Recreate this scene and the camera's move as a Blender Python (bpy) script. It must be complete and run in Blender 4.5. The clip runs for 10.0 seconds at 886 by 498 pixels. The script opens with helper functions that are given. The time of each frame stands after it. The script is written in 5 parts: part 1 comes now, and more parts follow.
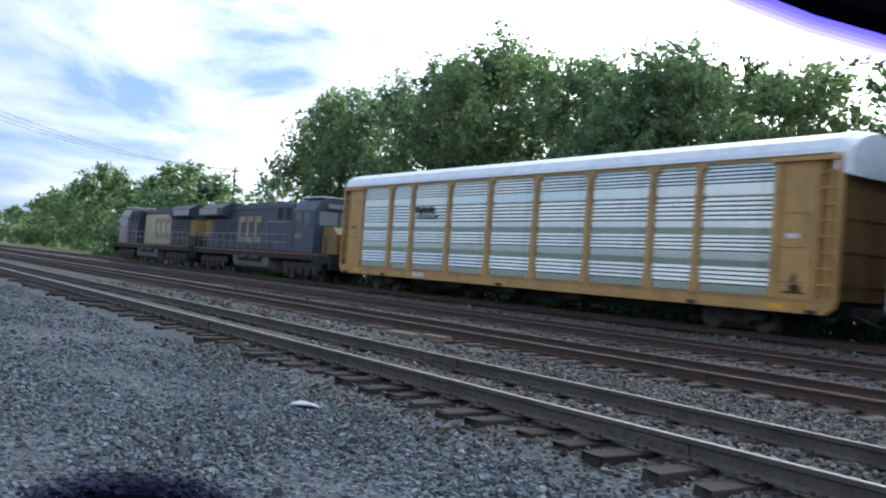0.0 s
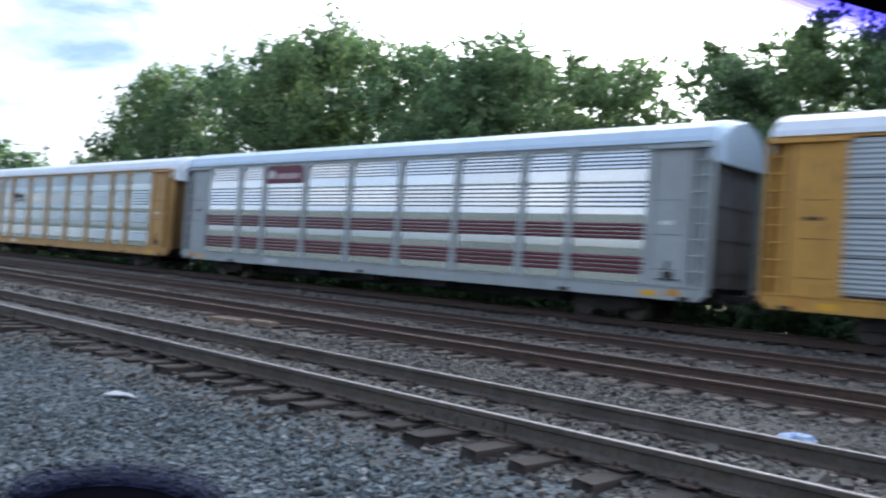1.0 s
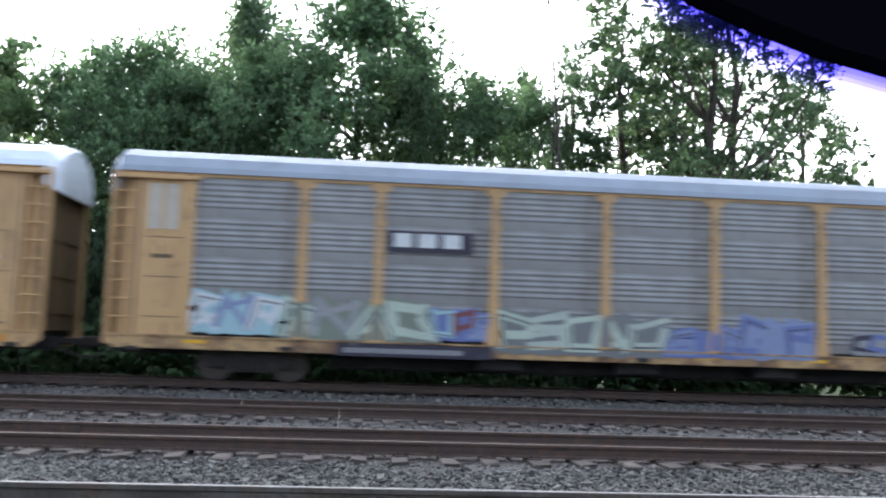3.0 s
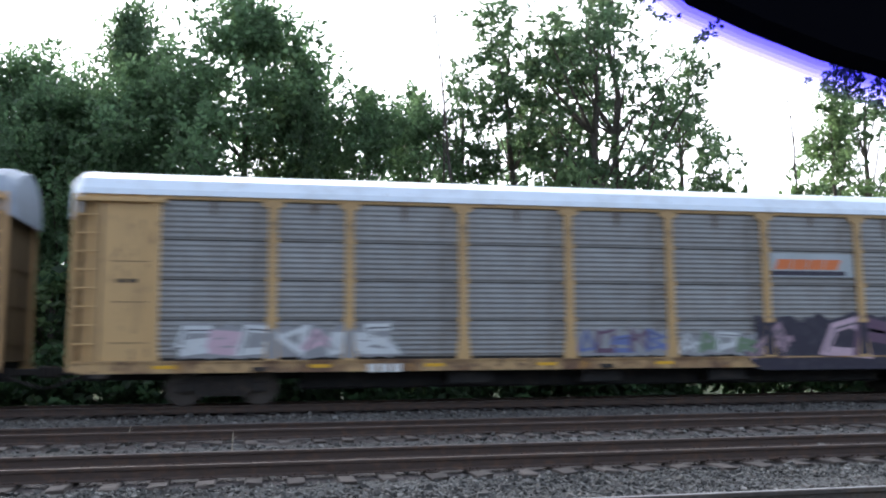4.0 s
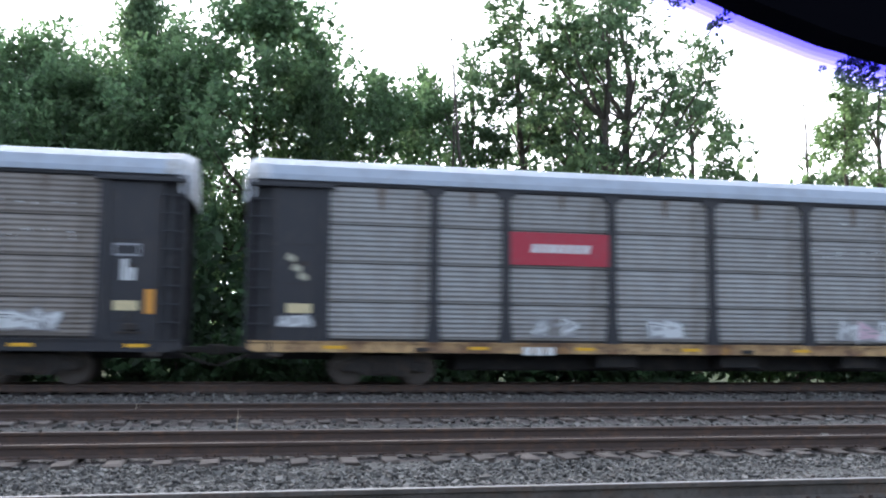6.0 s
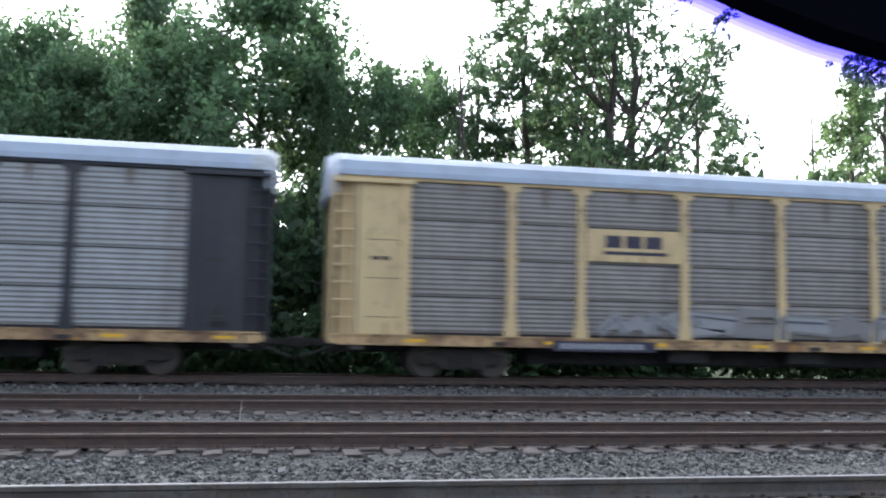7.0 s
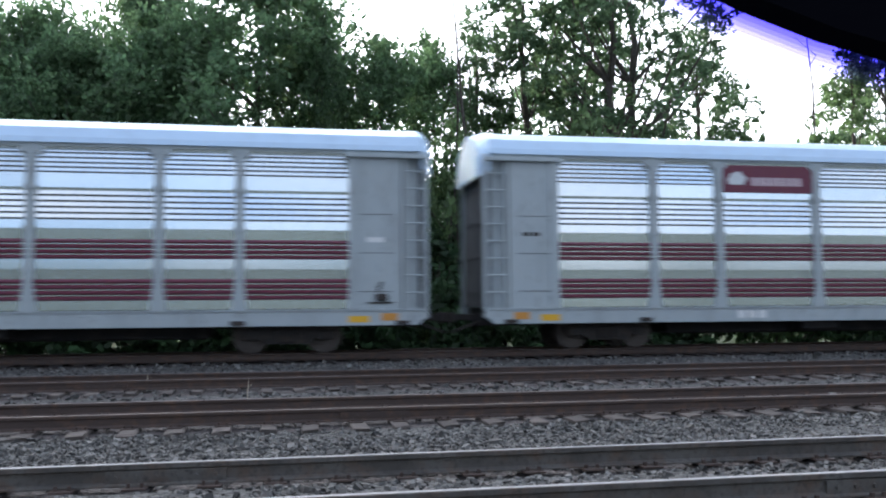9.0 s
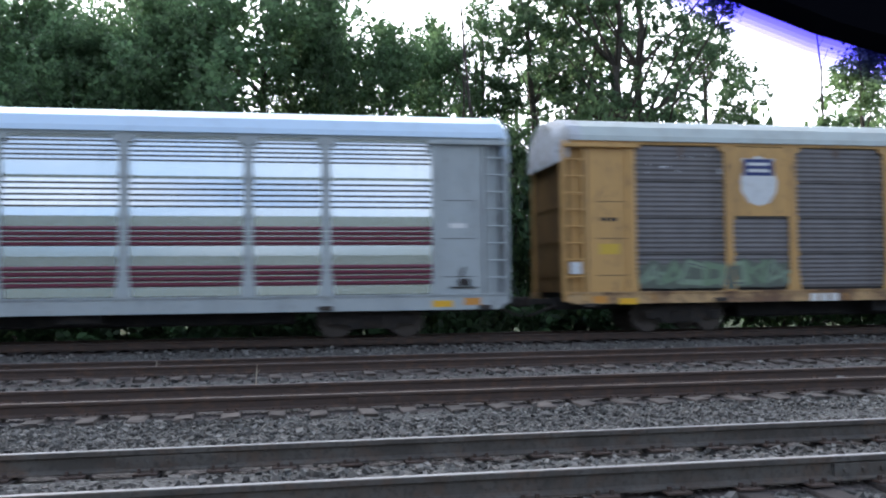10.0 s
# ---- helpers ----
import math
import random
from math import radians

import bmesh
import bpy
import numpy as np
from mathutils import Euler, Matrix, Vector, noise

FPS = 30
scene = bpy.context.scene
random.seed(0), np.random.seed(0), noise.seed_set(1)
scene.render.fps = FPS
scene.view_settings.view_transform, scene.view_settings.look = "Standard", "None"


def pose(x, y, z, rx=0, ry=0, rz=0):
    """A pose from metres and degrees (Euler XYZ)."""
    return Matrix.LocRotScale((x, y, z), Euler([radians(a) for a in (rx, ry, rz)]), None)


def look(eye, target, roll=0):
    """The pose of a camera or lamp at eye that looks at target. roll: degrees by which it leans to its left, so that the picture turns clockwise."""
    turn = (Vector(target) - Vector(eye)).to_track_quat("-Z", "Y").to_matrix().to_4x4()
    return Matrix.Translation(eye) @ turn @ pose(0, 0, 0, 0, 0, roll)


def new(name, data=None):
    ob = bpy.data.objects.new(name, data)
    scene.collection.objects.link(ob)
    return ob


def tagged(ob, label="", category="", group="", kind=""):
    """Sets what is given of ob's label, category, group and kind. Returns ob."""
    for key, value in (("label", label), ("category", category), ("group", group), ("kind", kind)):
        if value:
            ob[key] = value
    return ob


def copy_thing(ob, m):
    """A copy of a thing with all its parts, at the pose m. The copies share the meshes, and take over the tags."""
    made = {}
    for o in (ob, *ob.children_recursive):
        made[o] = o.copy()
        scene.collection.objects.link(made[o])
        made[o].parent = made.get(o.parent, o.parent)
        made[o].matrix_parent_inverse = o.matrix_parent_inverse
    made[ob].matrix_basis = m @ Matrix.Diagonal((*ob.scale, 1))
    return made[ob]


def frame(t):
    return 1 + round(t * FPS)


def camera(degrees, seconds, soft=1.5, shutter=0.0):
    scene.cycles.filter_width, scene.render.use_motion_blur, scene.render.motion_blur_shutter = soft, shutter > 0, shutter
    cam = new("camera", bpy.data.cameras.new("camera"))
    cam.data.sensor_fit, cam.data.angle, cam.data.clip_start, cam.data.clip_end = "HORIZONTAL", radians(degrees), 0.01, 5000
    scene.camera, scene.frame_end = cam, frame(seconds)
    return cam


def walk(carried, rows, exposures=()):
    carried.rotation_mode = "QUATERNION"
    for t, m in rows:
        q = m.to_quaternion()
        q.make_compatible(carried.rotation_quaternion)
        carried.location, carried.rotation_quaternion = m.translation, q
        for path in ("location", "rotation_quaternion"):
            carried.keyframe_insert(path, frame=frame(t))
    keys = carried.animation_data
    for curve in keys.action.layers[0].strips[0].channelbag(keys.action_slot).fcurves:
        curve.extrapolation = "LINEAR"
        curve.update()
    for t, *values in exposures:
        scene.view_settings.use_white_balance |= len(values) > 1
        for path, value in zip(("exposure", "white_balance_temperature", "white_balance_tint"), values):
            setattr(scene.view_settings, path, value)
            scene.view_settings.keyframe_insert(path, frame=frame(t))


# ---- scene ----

# The camera stands beside the tracks and pans along the train.
# x runs along the tracks, y across them, z = 0 is the top of the nearest rails.
cam = camera(53.24, 10.0, soft=2.05, shutter=0.24)
PATH = [
    (0.0, (-0.249, 0.041, 1.206), 55.12, 1.34, 4.15),
    (0.5, (-0.224, 0.046, 1.213), 54.16, 0.37, 4.26),
    (1.0, (-0.173, 0.069, 1.217), 44.19, 1.09, 4.08),
    (1.5, (-0.133, 0.061, 1.210), 27.84, 2.94, 4.34),
    (2.0, (-0.094, 0.052, 1.199), 12.23, 3.79, 4.19),
    (2.2, (-0.058, 0.053, 1.198), 7.34, 3.75, 3.71),
    (2.5, (0.000, 0.053, 1.197), 1.41, 4.70, 2.82),
    (3.0, (0.027, 0.008, 1.210), -4.81, 5.88, 1.90),
    (4.5, (0.070, -0.029, 1.236), -12.62, 6.87, -0.95),
    (5.0, (0.079, -0.027, 1.237), -11.73, 6.76, -1.04),
    (5.5, (0.086, -0.039, 1.241), -11.51, 6.10, -0.54),
    (6.0, (0.096, -0.039, 1.241), -11.08, 5.72, 0.61),
    (7.5, (0.089, -0.041, 1.248), -10.82, 5.04, 1.17),
    (8.0, (0.079, -0.032, 1.239), -10.93, 4.61, 0.05),
    (8.5, (0.079, -0.034, 1.239), -10.87, 4.08, 0.28),
    (9.0, (0.091, -0.028, 1.236), -10.70, 3.56, -0.37),
    (9.5, (0.091, -0.028, 1.233), -10.48, 3.15, -0.60),
    (10.0, (0.088, -0.035, 1.234), -10.25, 2.62, -0.64),
]

# the clip's camera opens up as it turns from the open sky to the train
EXPOSURE = [(0.0, 0.84, 6020), (1.0, 1.02, 6060), (1.5, 1.22, 6150), (2.0, 1.26, 6150), (2.5, 1.36, 6150), (3.0, 1.50, 6150), (4.5, 1.0, 6060), (5.5, 1.36, 6100), (6.0, 1.52, 6100), (7.5, 1.56, 6060), (8.5, 1.24, 5990), (9.0, 1.12, 5990), (10.0, 1.12, 6000)]


def aim(eye, yaw, pitch, lean):
    a, b = radians(yaw), radians(pitch)
    way = Vector((-math.sin(a) * math.cos(b), math.cos(a) * math.cos(b), math.sin(b)))
    return look(eye, Vector(eye) + way, lean)


walk(cam, [(t, aim(e, a, b, c)) for t, e, a, b, c in PATH], exposures=[(t, e, k, 2.2) for t, e, k in EXPOSURE])

# ---- light: an evening sky, the low sun hidden behind the trees ----
SUN_YAW, SUN_UP = 26.0, 12.0


def towards(yaw, up):
    a, b = radians(yaw), radians(up)
    return Vector((-math.sin(a) * math.cos(b), math.cos(a) * math.cos(b), math.sin(b)))


sun_way = towards(SUN_YAW, SUN_UP)
# the bright bank of evening cloud lies behind the whole wood
bank_way = towards(7.0, 14.0)
world = bpy.data.worlds.new("evening_sky")
scene.world = world
world.use_nodes = True
wn, wl = world.node_tree.nodes, world.node_tree.links
wn.clear()


def wnode(kind, **values):
    n = wn.new(kind)
    for k, v in values.items():
        n.inputs[k].default_value = v
    return n


w_out = wn.new("ShaderNodeOutputWorld")
w_bg = wnode("ShaderNodeBackground", Strength=1.0)
sky = wn.new("ShaderNodeTexSky")
sky.sky_type, sky.sun_disc = "NISHITA", False
sky.sun_elevation, sky.sun_rotation = radians(SUN_UP), radians(-SUN_YAW)
sky.air_density, sky.dust_density, sky.ozone_density = 1.0, 1.5, 1.5
w_co = wn.new("ShaderNodeTexCoord")
w_map = wn.new("ShaderNodeMapping")
w_map.inputs["Scale"].default_value = (1.0, 1.0, 3.2)
w_map.inputs["Rotation"].default_value = (0.0, 0.25, 0.6)
cloud = wnode("ShaderNodeTexNoise", Scale=3.4, Detail=6.0, Roughness=0.55, Distortion=0.35)
c_ramp = wn.new("ShaderNodeValToRGB")
c_ramp.color_ramp.elements[0].position, c_ramp.color_ramp.elements[0].color = 0.38, (0, 0, 0, 1)
c_ramp.color_ramp.elements[1].position, c_ramp.color_ramp.elements[1].color = 0.66, (1, 1, 1, 1)
# veils of high cloud are brighter towards the bank
dot = wn.new("ShaderNodeVectorMath")
dot.operation = "DOT_PRODUCT"
dot.inputs[1].default_value = bank_way
s_ramp = wn.new("ShaderNodeMapRange")
s_ramp.inputs["From Min"].default_value, s_ramp.inputs["From Max"].default_value = 0.20, 0.95
s_ramp.inputs["To Min"].default_value, s_ramp.inputs["To Max"].default_value = 0.62, 2.5
c_col = wn.new("ShaderNodeMixRGB")
c_col.blend_type = "MULTIPLY"
c_col.inputs[0].default_value = 1.0
c_col.inputs[1].default_value = (0.97, 0.92, 0.98, 1)
s_mul = wn.new("ShaderNodeMixRGB")
s_mul.blend_type = "MIX"
s_mul.inputs[0].default_value = 0.85
s_mul.inputs[2].default_value = (0.21, 0.30, 0.51, 1)
sky_gain = wn.new("ShaderNodeMixRGB")
sky_gain.blend_type = "MULTIPLY"
sky_gain.inputs[0].default_value = 1.0
sky_gain.inputs[2].default_value = (0.15, 0.15, 0.15, 1)
c_mix = wn.new("ShaderNodeMixRGB")
veil = wn.new("ShaderNodeMapRange")
veil.interpolation_type = "SMOOTHSTEP"
veil.inputs["From Min"].default_value, veil.inputs["From Max"].default_value = 0.56, 0.76
c_max = wn.new("ShaderNodeMath")
c_max.operation = "MAXIMUM"
wl.new(dot.outputs["Value"], veil.inputs["Value"])
wl.new(veil.outputs["Result"], c_max.inputs[1])
wl.new(c_ramp.outputs["Color"], c_max.inputs[0])
wl.new(w_co.outputs["Generated"], w_map.inputs["Vector"])
wl.new(w_map.outputs["Vector"], cloud.inputs["Vector"])
wl.new(cloud.outputs["Fac"], c_ramp.inputs["Fac"])
wl.new(w_co.outputs["Generated"], dot.inputs[0])
wl.new(dot.outputs["Value"], s_ramp.inputs["Value"])
wl.new(s_ramp.outputs["Result"], c_col.inputs[2])
wl.new(sky.outputs["Color"], sky_gain.inputs[1])
wl.new(sky_gain.outputs["Color"], s_mul.inputs[1])
wl.new(c_max.outputs["Value"], c_mix.inputs[0])
wl.new(s_mul.outputs["Color"], c_mix.inputs[1])
wl.new(c_col.outputs["Color"], c_mix.inputs[2])
wl.new(c_mix.outputs["Color"], w_bg.inputs["Color"])
wl.new(w_bg.outputs["Background"], w_out.inputs["Surface"])

sun_data = bpy.data.lights.new("sun", "SUN")
sun_data.energy, sun_data.angle, sun_data.color = 4.0, radians(10.0), (1.0, 0.86, 0.68)
sun = new("sun", sun_data)
sun.matrix_world = look((0, 0, 60), Vector((0, 0, 60)) - sun_way)


# ---- materials ----
def material(name, color, rough=0.8, metal=0.0, spots=(), bump=0.0, bump_scale=40.0, per="", per_amount=0.25, streak=1.0):
    """A surface of that colour. spots: (scale, low, high, colour) of stains and wear; per: 'object' or 'island' variation."""
    m = bpy.data.materials.new(name)
    m.use_nodes = True
    n, l = m.node_tree.nodes, m.node_tree.links
    b = n["Principled BSDF"]
    b.inputs["Roughness"].default_value, b.inputs["Metallic"].default_value = rough, metal
    co = n.new("ShaderNodeTexCoord")
    mp = n.new("ShaderNodeMapping")
    mp.inputs["Scale"].default_value = (1.0, 1.0, streak)
    l.new(co.outputs["Object"], mp.inputs["Vector"])
    last = n.new("ShaderNodeRGB")
    last.outputs[0].default_value = (*color, 1)
    last = last.outputs[0]
    for scale, low, high, c in spots:
        t = n.new("ShaderNodeTexNoise")
        t.inputs["Scale"].default_value, t.inputs["Detail"].default_value, t.inputs["Roughness"].default_value = scale, 6.0, 0.62
        l.new(mp.outputs["Vector"], t.inputs["Vector"])
        r = n.new("ShaderNodeMapRange")
        r.inputs["From Min"].default_value, r.inputs["From Max"].default_value = low, high
        l.new(t.outputs["Fac"], r.inputs["Value"])
        x = n.new("ShaderNodeMixRGB")
        l.new(r.outputs["Result"], x.inputs[0])
        l.new(last, x.inputs[1])
        x.inputs[2].default_value = (*c, 1)
        last = x.outputs["Color"]
    if per:
        src = n.new("ShaderNodeObjectInfo").outputs["Random"] if per == "object" else n.new("ShaderNodeNewGeometry").outputs["Random Per Island"]
        r = n.new("ShaderNodeMapRange")
        r.inputs["To Min"].default_value, r.inputs["To Max"].default_value = 1 - per_amount, 1 + per_amount
        l.new(src, r.inputs["Value"])
        x = n.new("ShaderNodeMixRGB")
        x.blend_type = "MULTIPLY"
        x.inputs[0].default_value = 1.0
        l.new(last, x.inputs[1])
        l.new(r.outputs["Result"], x.inputs[2])
        last = x.outputs["Color"]
    l.new(last, b.inputs["Base Color"])
    if bump:
        t = n.new("ShaderNodeTexNoise")
        t.inputs["Scale"].default_value, t.inputs["Detail"].default_value = bump_scale, 5.0
        l.new(co.outputs["Object"], t.inputs["Vector"])
        k = n.new("ShaderNodeBump")
        k.inputs["Strength"].default_value, k.inputs["Distance"].default_value = min(1.0, bump * 20), bump
        l.new(t.outputs["Fac"], k.inputs["Height"])
        l.new(k.outputs["Normal"], b.inputs["Normal"])
    return m


def stone_ground(name, dark, light, scale, depth):
    """Crushed stone: cells of stone with their own tone and a rounded relief, and larger drifts of dirt."""
    m = bpy.data.materials.new(name)
    m.use_nodes = True
    n, l = m.node_tree.nodes, m.node_tree.links
    b = n["Principled BSDF"]
    b.inputs["Roughness"].default_value = 0.9
    co = n.new("ShaderNodeTexCoord")
    v = n.new("ShaderNodeTexVoronoi")
    v.inputs["Scale"].default_value = scale
    l.new(co.outputs["Object"], v.inputs["Vector"])
    x = n.new("ShaderNodeMixRGB")
    x.inputs[1].default_value, x.inputs[2].default_value = (*dark, 1), (*light, 1)
    sep = n.new("ShaderNodeSeparateColor")
    l.new(v.outputs["Color"], sep.inputs["Color"])
    pw = n.new("ShaderNodeMath")
    pw.operation = "POWER"
    pw.inputs[1].default_value = 1.8
    l.new(sep.outputs["Red"], pw.inputs[0])
    l.new(pw.outputs["Value"], x.inputs[0])
    big = n.new("ShaderNodeTexNoise")
    big.inputs["Scale"].default_value, big.inputs["Detail"].default_value = 0.7, 5.0
    l.new(co.outputs["Object"], big.inputs["Vector"])
    r = n.new("ShaderNodeMapRange")
    r.inputs["From Min"].default_value, r.inputs["From Max"].default_value = 0.35, 0.7
    r.inputs["To Min"].default_value, r.inputs["To Max"].default_value = 0.0, 0.55
    l.new(big.outputs["Fac"], r.inputs["Value"])
    y = n.new("ShaderNodeMixRGB")
    y.inputs[2].default_value = (dark[0] * 0.9, dark[1] * 0.8, dark[2] * 0.72, 1)
    l.new(r.outputs["Result"], y.inputs[0])
    l.new(x.outputs["Color"], y.inputs[1])
    l.new(y.outputs["Color"], b.inputs["Base Color"])
    k = n.new("ShaderNodeBump")
    k.invert = True
    k.inputs["Strength"].default_value, k.inputs["Distance"].default_value = 0.9, depth
    l.new(v.outputs["Distance"], k.inputs["Height"])
    l.new(k.outputs["Normal"], b.inputs["Normal"])
    return m


def leafy(name, color, var=0.35):
    m = bpy.data.materials.new(name)
    m.use_nodes = True
    n, l = m.node_tree.nodes, m.node_tree.links
    b = n["Principled BSDF"]
    b.inputs["Roughness"].default_value = 0.55
    rnd = n.new("ShaderNodeNewGeometry").outputs["Random Per Island"]
    r = n.new("ShaderNodeMapRange")
    r.inputs["To Min"].default_value, r.inputs["To Max"].default_value = 1 - var, 1 + var
    l.new(rnd, r.inputs["Value"])
    co = n.new("ShaderNodeTexCoord")
    t = n.new("ShaderNodeTexNoise")
    t.inputs["Scale"].default_value = 0.45
    l.new(co.outputs["Object"], t.inputs["Vector"])
    mx = n.new("ShaderNodeMixRGB")
    mx.inputs[1].default_value = (*color, 1)
    mx.inputs[2].default_value = (color[0] * 1.25, color[1] * 1.12, color[2] * 0.95, 1)
    l.new(t.outputs["Fac"], mx.inputs[0])
    x = n.new("ShaderNodeMixRGB")
    x.blend_type = "MULTIPLY"
    x.inputs[0].default_value = 1.0
    l.new(mx.outputs["Color"], x.inputs[1])
    l.new(r.outputs["Result"], x.inputs[2])
    l.new(x.outputs["Color"], b.inputs["Base Color"])
    tr = n.new("ShaderNodeBsdfTranslucent")
    gl = n.new("ShaderNodeMixRGB")
    gl.blend_type = "MULTIPLY"
    gl.inputs[0].default_value = 1.0
    gl.inputs[2].default_value = (1.12, 1.22, 1.2, 1)
    l.new(x.outputs["Color"], gl.inputs[1])
    l.new(gl.outputs["Color"], tr.inputs["Color"])
    ms = n.new("ShaderNodeMixShader")
    ms.inputs[0].default_value = 0.66
    l.new(b.outputs["BSDF"], ms.inputs[1])
    l.new(tr.outputs["BSDF"], ms.inputs[2])
    l.new(ms.outputs["Shader"], n["Material Output"].inputs["Surface"])
    return m


GRAVEL = stone_ground("blue_grey_gravel", (0.052, 0.064, 0.072), (0.185, 0.215, 0.23), 26.0, 0.03)
BALLAST = stone_ground("grey_ballast", (0.048, 0.045, 0.040), (0.19, 0.184, 0.172), 21.0, 0.045)
STAINED = stone_ground("rust_stained_ballast", (0.045, 0.037, 0.034), (0.14, 0.115, 0.105), 17.0, 0.05)
GRASS = material("rough_grass", (0.05, 0.085, 0.025), 0.95, spots=[(1.5, 0.45, 0.65, (0.10, 0.10, 0.04)), (9, 0.45, 0.7, (0.03, 0.05, 0.015))], bump=0.08, bump_scale=6)
STONE_BLUE = material("gravel_stone", (0.100, 0.122, 0.134), 0.9, spots=[(8, 0.5, 0.7, (0.18, 0.19, 0.19))], per="island", per_amount=0.8)
STONE_GREY = material("ballast_stone", (0.118, 0.113, 0.103), 0.9, spots=[(8, 0.5, 0.7, (0.10, 0.082, 0.068)), (1.2, 0.5, 0.7, (0.075, 0.068, 0.06))], per="island", per_amount=0.85)
RAIL_RUST = material("rail_rust", (0.075, 0.052, 0.042), 0.75, 0.2, spots=[(6, 0.5, 0.7, (0.12, 0.07, 0.045))], bump=0.002, bump_scale=60)
RAIL_GREY = material("rail_weathered_grey", (0.118, 0.106, 0.092), 0.8, 0.1, spots=[(5, 0.45, 0.65, (0.115, 0.080, 0.058)), (2, 0.45, 0.65, (0.075, 0.066, 0.056)), (22, 0.5, 0.7, (0.06, 0.052, 0.045))], bump=0.002, bump_scale=60)
RAIL_TOP = material("rail_polished_top", (0.45, 0.45, 0.46), 0.36, 1.0, spots=[(3, 0.5, 0.8, (0.4, 0.36, 0.34))])
RAIL_SIDING = material("rail_worn_siding_top", (0.25, 0.245, 0.25), 0.5, 0.85, spots=[(3, 0.5, 0.8, (0.22, 0.19, 0.17))])
RAIL_DULL = material("rail_dull_top", (0.20, 0.16, 0.14), 0.5, 0.7, spots=[(3, 0.5, 0.8, (0.14, 0.09, 0.07))])
TIE = material("creosoted_wood", (0.034, 0.027, 0.024), 0.92, spots=[(14, 0.5, 0.75, (0.070, 0.056, 0.047)), (3, 0.5, 0.7, (0.035, 0.028, 0.025))], bump=0.008, bump_scale=30, per="object", per_amount=0.4)
TIE_WORN = material("weathered_brown_wood", (0.090, 0.074, 0.063), 0.92, spots=[(14, 0.5, 0.75, (0.12, 0.10, 0.085)), (3, 0.45, 0.7, (0.065, 0.052, 0.045))], bump=0.008, bump_scale=30, per="object", per_amount=0.35)
STEEL_DARK = material("dirty_running_gear", (0.045, 0.040, 0.037), 0.75, 0.3, spots=[(5, 0.5, 0.7, (0.09, 0.065, 0.05))])
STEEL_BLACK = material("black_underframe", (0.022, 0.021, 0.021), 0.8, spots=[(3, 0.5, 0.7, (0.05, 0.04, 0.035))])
WHEEL = material("wheel_steel", (0.10, 0.085, 0.075), 0.5, 0.7, spots=[(6, 0.5, 0.7, (0.06, 0.045, 0.04))])
BARK = material("grey_brown_bark", (0.075, 0.062, 0.052), 0.95, spots=[(6, 0.45, 0.65, (0.12, 0.105, 0.09))], bump=0.03, bump_scale=12)
LEAF_MAPLE = leafy("maple_leaves", (0.112, 0.180, 0.098))
LEAF_DARK = leafy("cottonwood_leaves", (0.100, 0.155, 0.090))
LEAF_BRIGHT = leafy("young_leaves", (0.118, 0.178, 0.088))
# undergrowth green darkened to carry the shade behind and below the cars
LEAF_SHADE = leafy("shade_darkened_leaves", (0.055, 0.095, 0.052))
WHITE_PAINT = material("white_marking", (0.75, 0.75, 0.73), 0.6, spots=[(4, 0.5, 0.8, (0.55, 0.53, 0.5))])
YELLOW_TAPE = material("yellow_reflector", (0.80, 0.45, 0.03), 0.4)
PLAIN = {}


def plain(r, g, b):
    """Sprayed or printed paint of one colour."""
    key = (r, g, b)
    if key not in PLAIN:
        PLAIN[key] = material("paint_film", key, 0.6, spots=[(5, 0.5, 0.85, (r * 0.6 + 0.06, g * 0.6 + 0.06, b * 0.6 + 0.06))])
    return PLAIN[key]


# ---- mesh helpers ----
def part(name, bm, mat, parent=None, label=""):
    me = bpy.data.meshes.new(name)
    bm.to_mesh(me)
    bm.free()
    for m in mat if isinstance(mat, (list, tuple)) else [mat]:
        me.materials.append(m)
    ob = new(name, me)
    ob.parent = parent
    return tagged(ob, label)


def shared(name, me, parent, m=None):
    ob = new(name, me)
    ob.parent = parent
    if m is not None:
        ob.matrix_basis = m
    return ob


def box(bm, x0, x1, y0, y1, z0, z1, bevel=0.0, slot=0):
    r = bmesh.ops.create_cube(bm, size=1.0, matrix=Matrix.Translation(((x0 + x1) / 2, (y0 + y1) / 2, (z0 + z1) / 2)) @ Matrix.Diagonal((x1 - x0, y1 - y0, z1 - z0, 1)))
    faces = {f for v in r["verts"] for f in v.link_faces}
    for f in faces:
        f.material_index = slot
    if bevel:
        bmesh.ops.bevel(bm, geom=list({e for f in faces for e in f.edges}), offset=bevel, segments=1, affect="EDGES")
    return bm


def boxed(*a, **k):
    return box(bmesh.new(), *a, **k)


def rod(bm, p, q, r0, r1=None, sides=8):
    p, q = Vector(p), Vector(q)
    v = q - p
    m = Matrix.Translation((p + q) / 2) @ v.to_track_quat("Z", "Y").to_matrix().to_4x4()
    bmesh.ops.create_cone(bm, cap_ends=True, segments=sides, radius1=r0, radius2=r0 if r1 is None else r1, depth=v.length, matrix=m)
    return bm


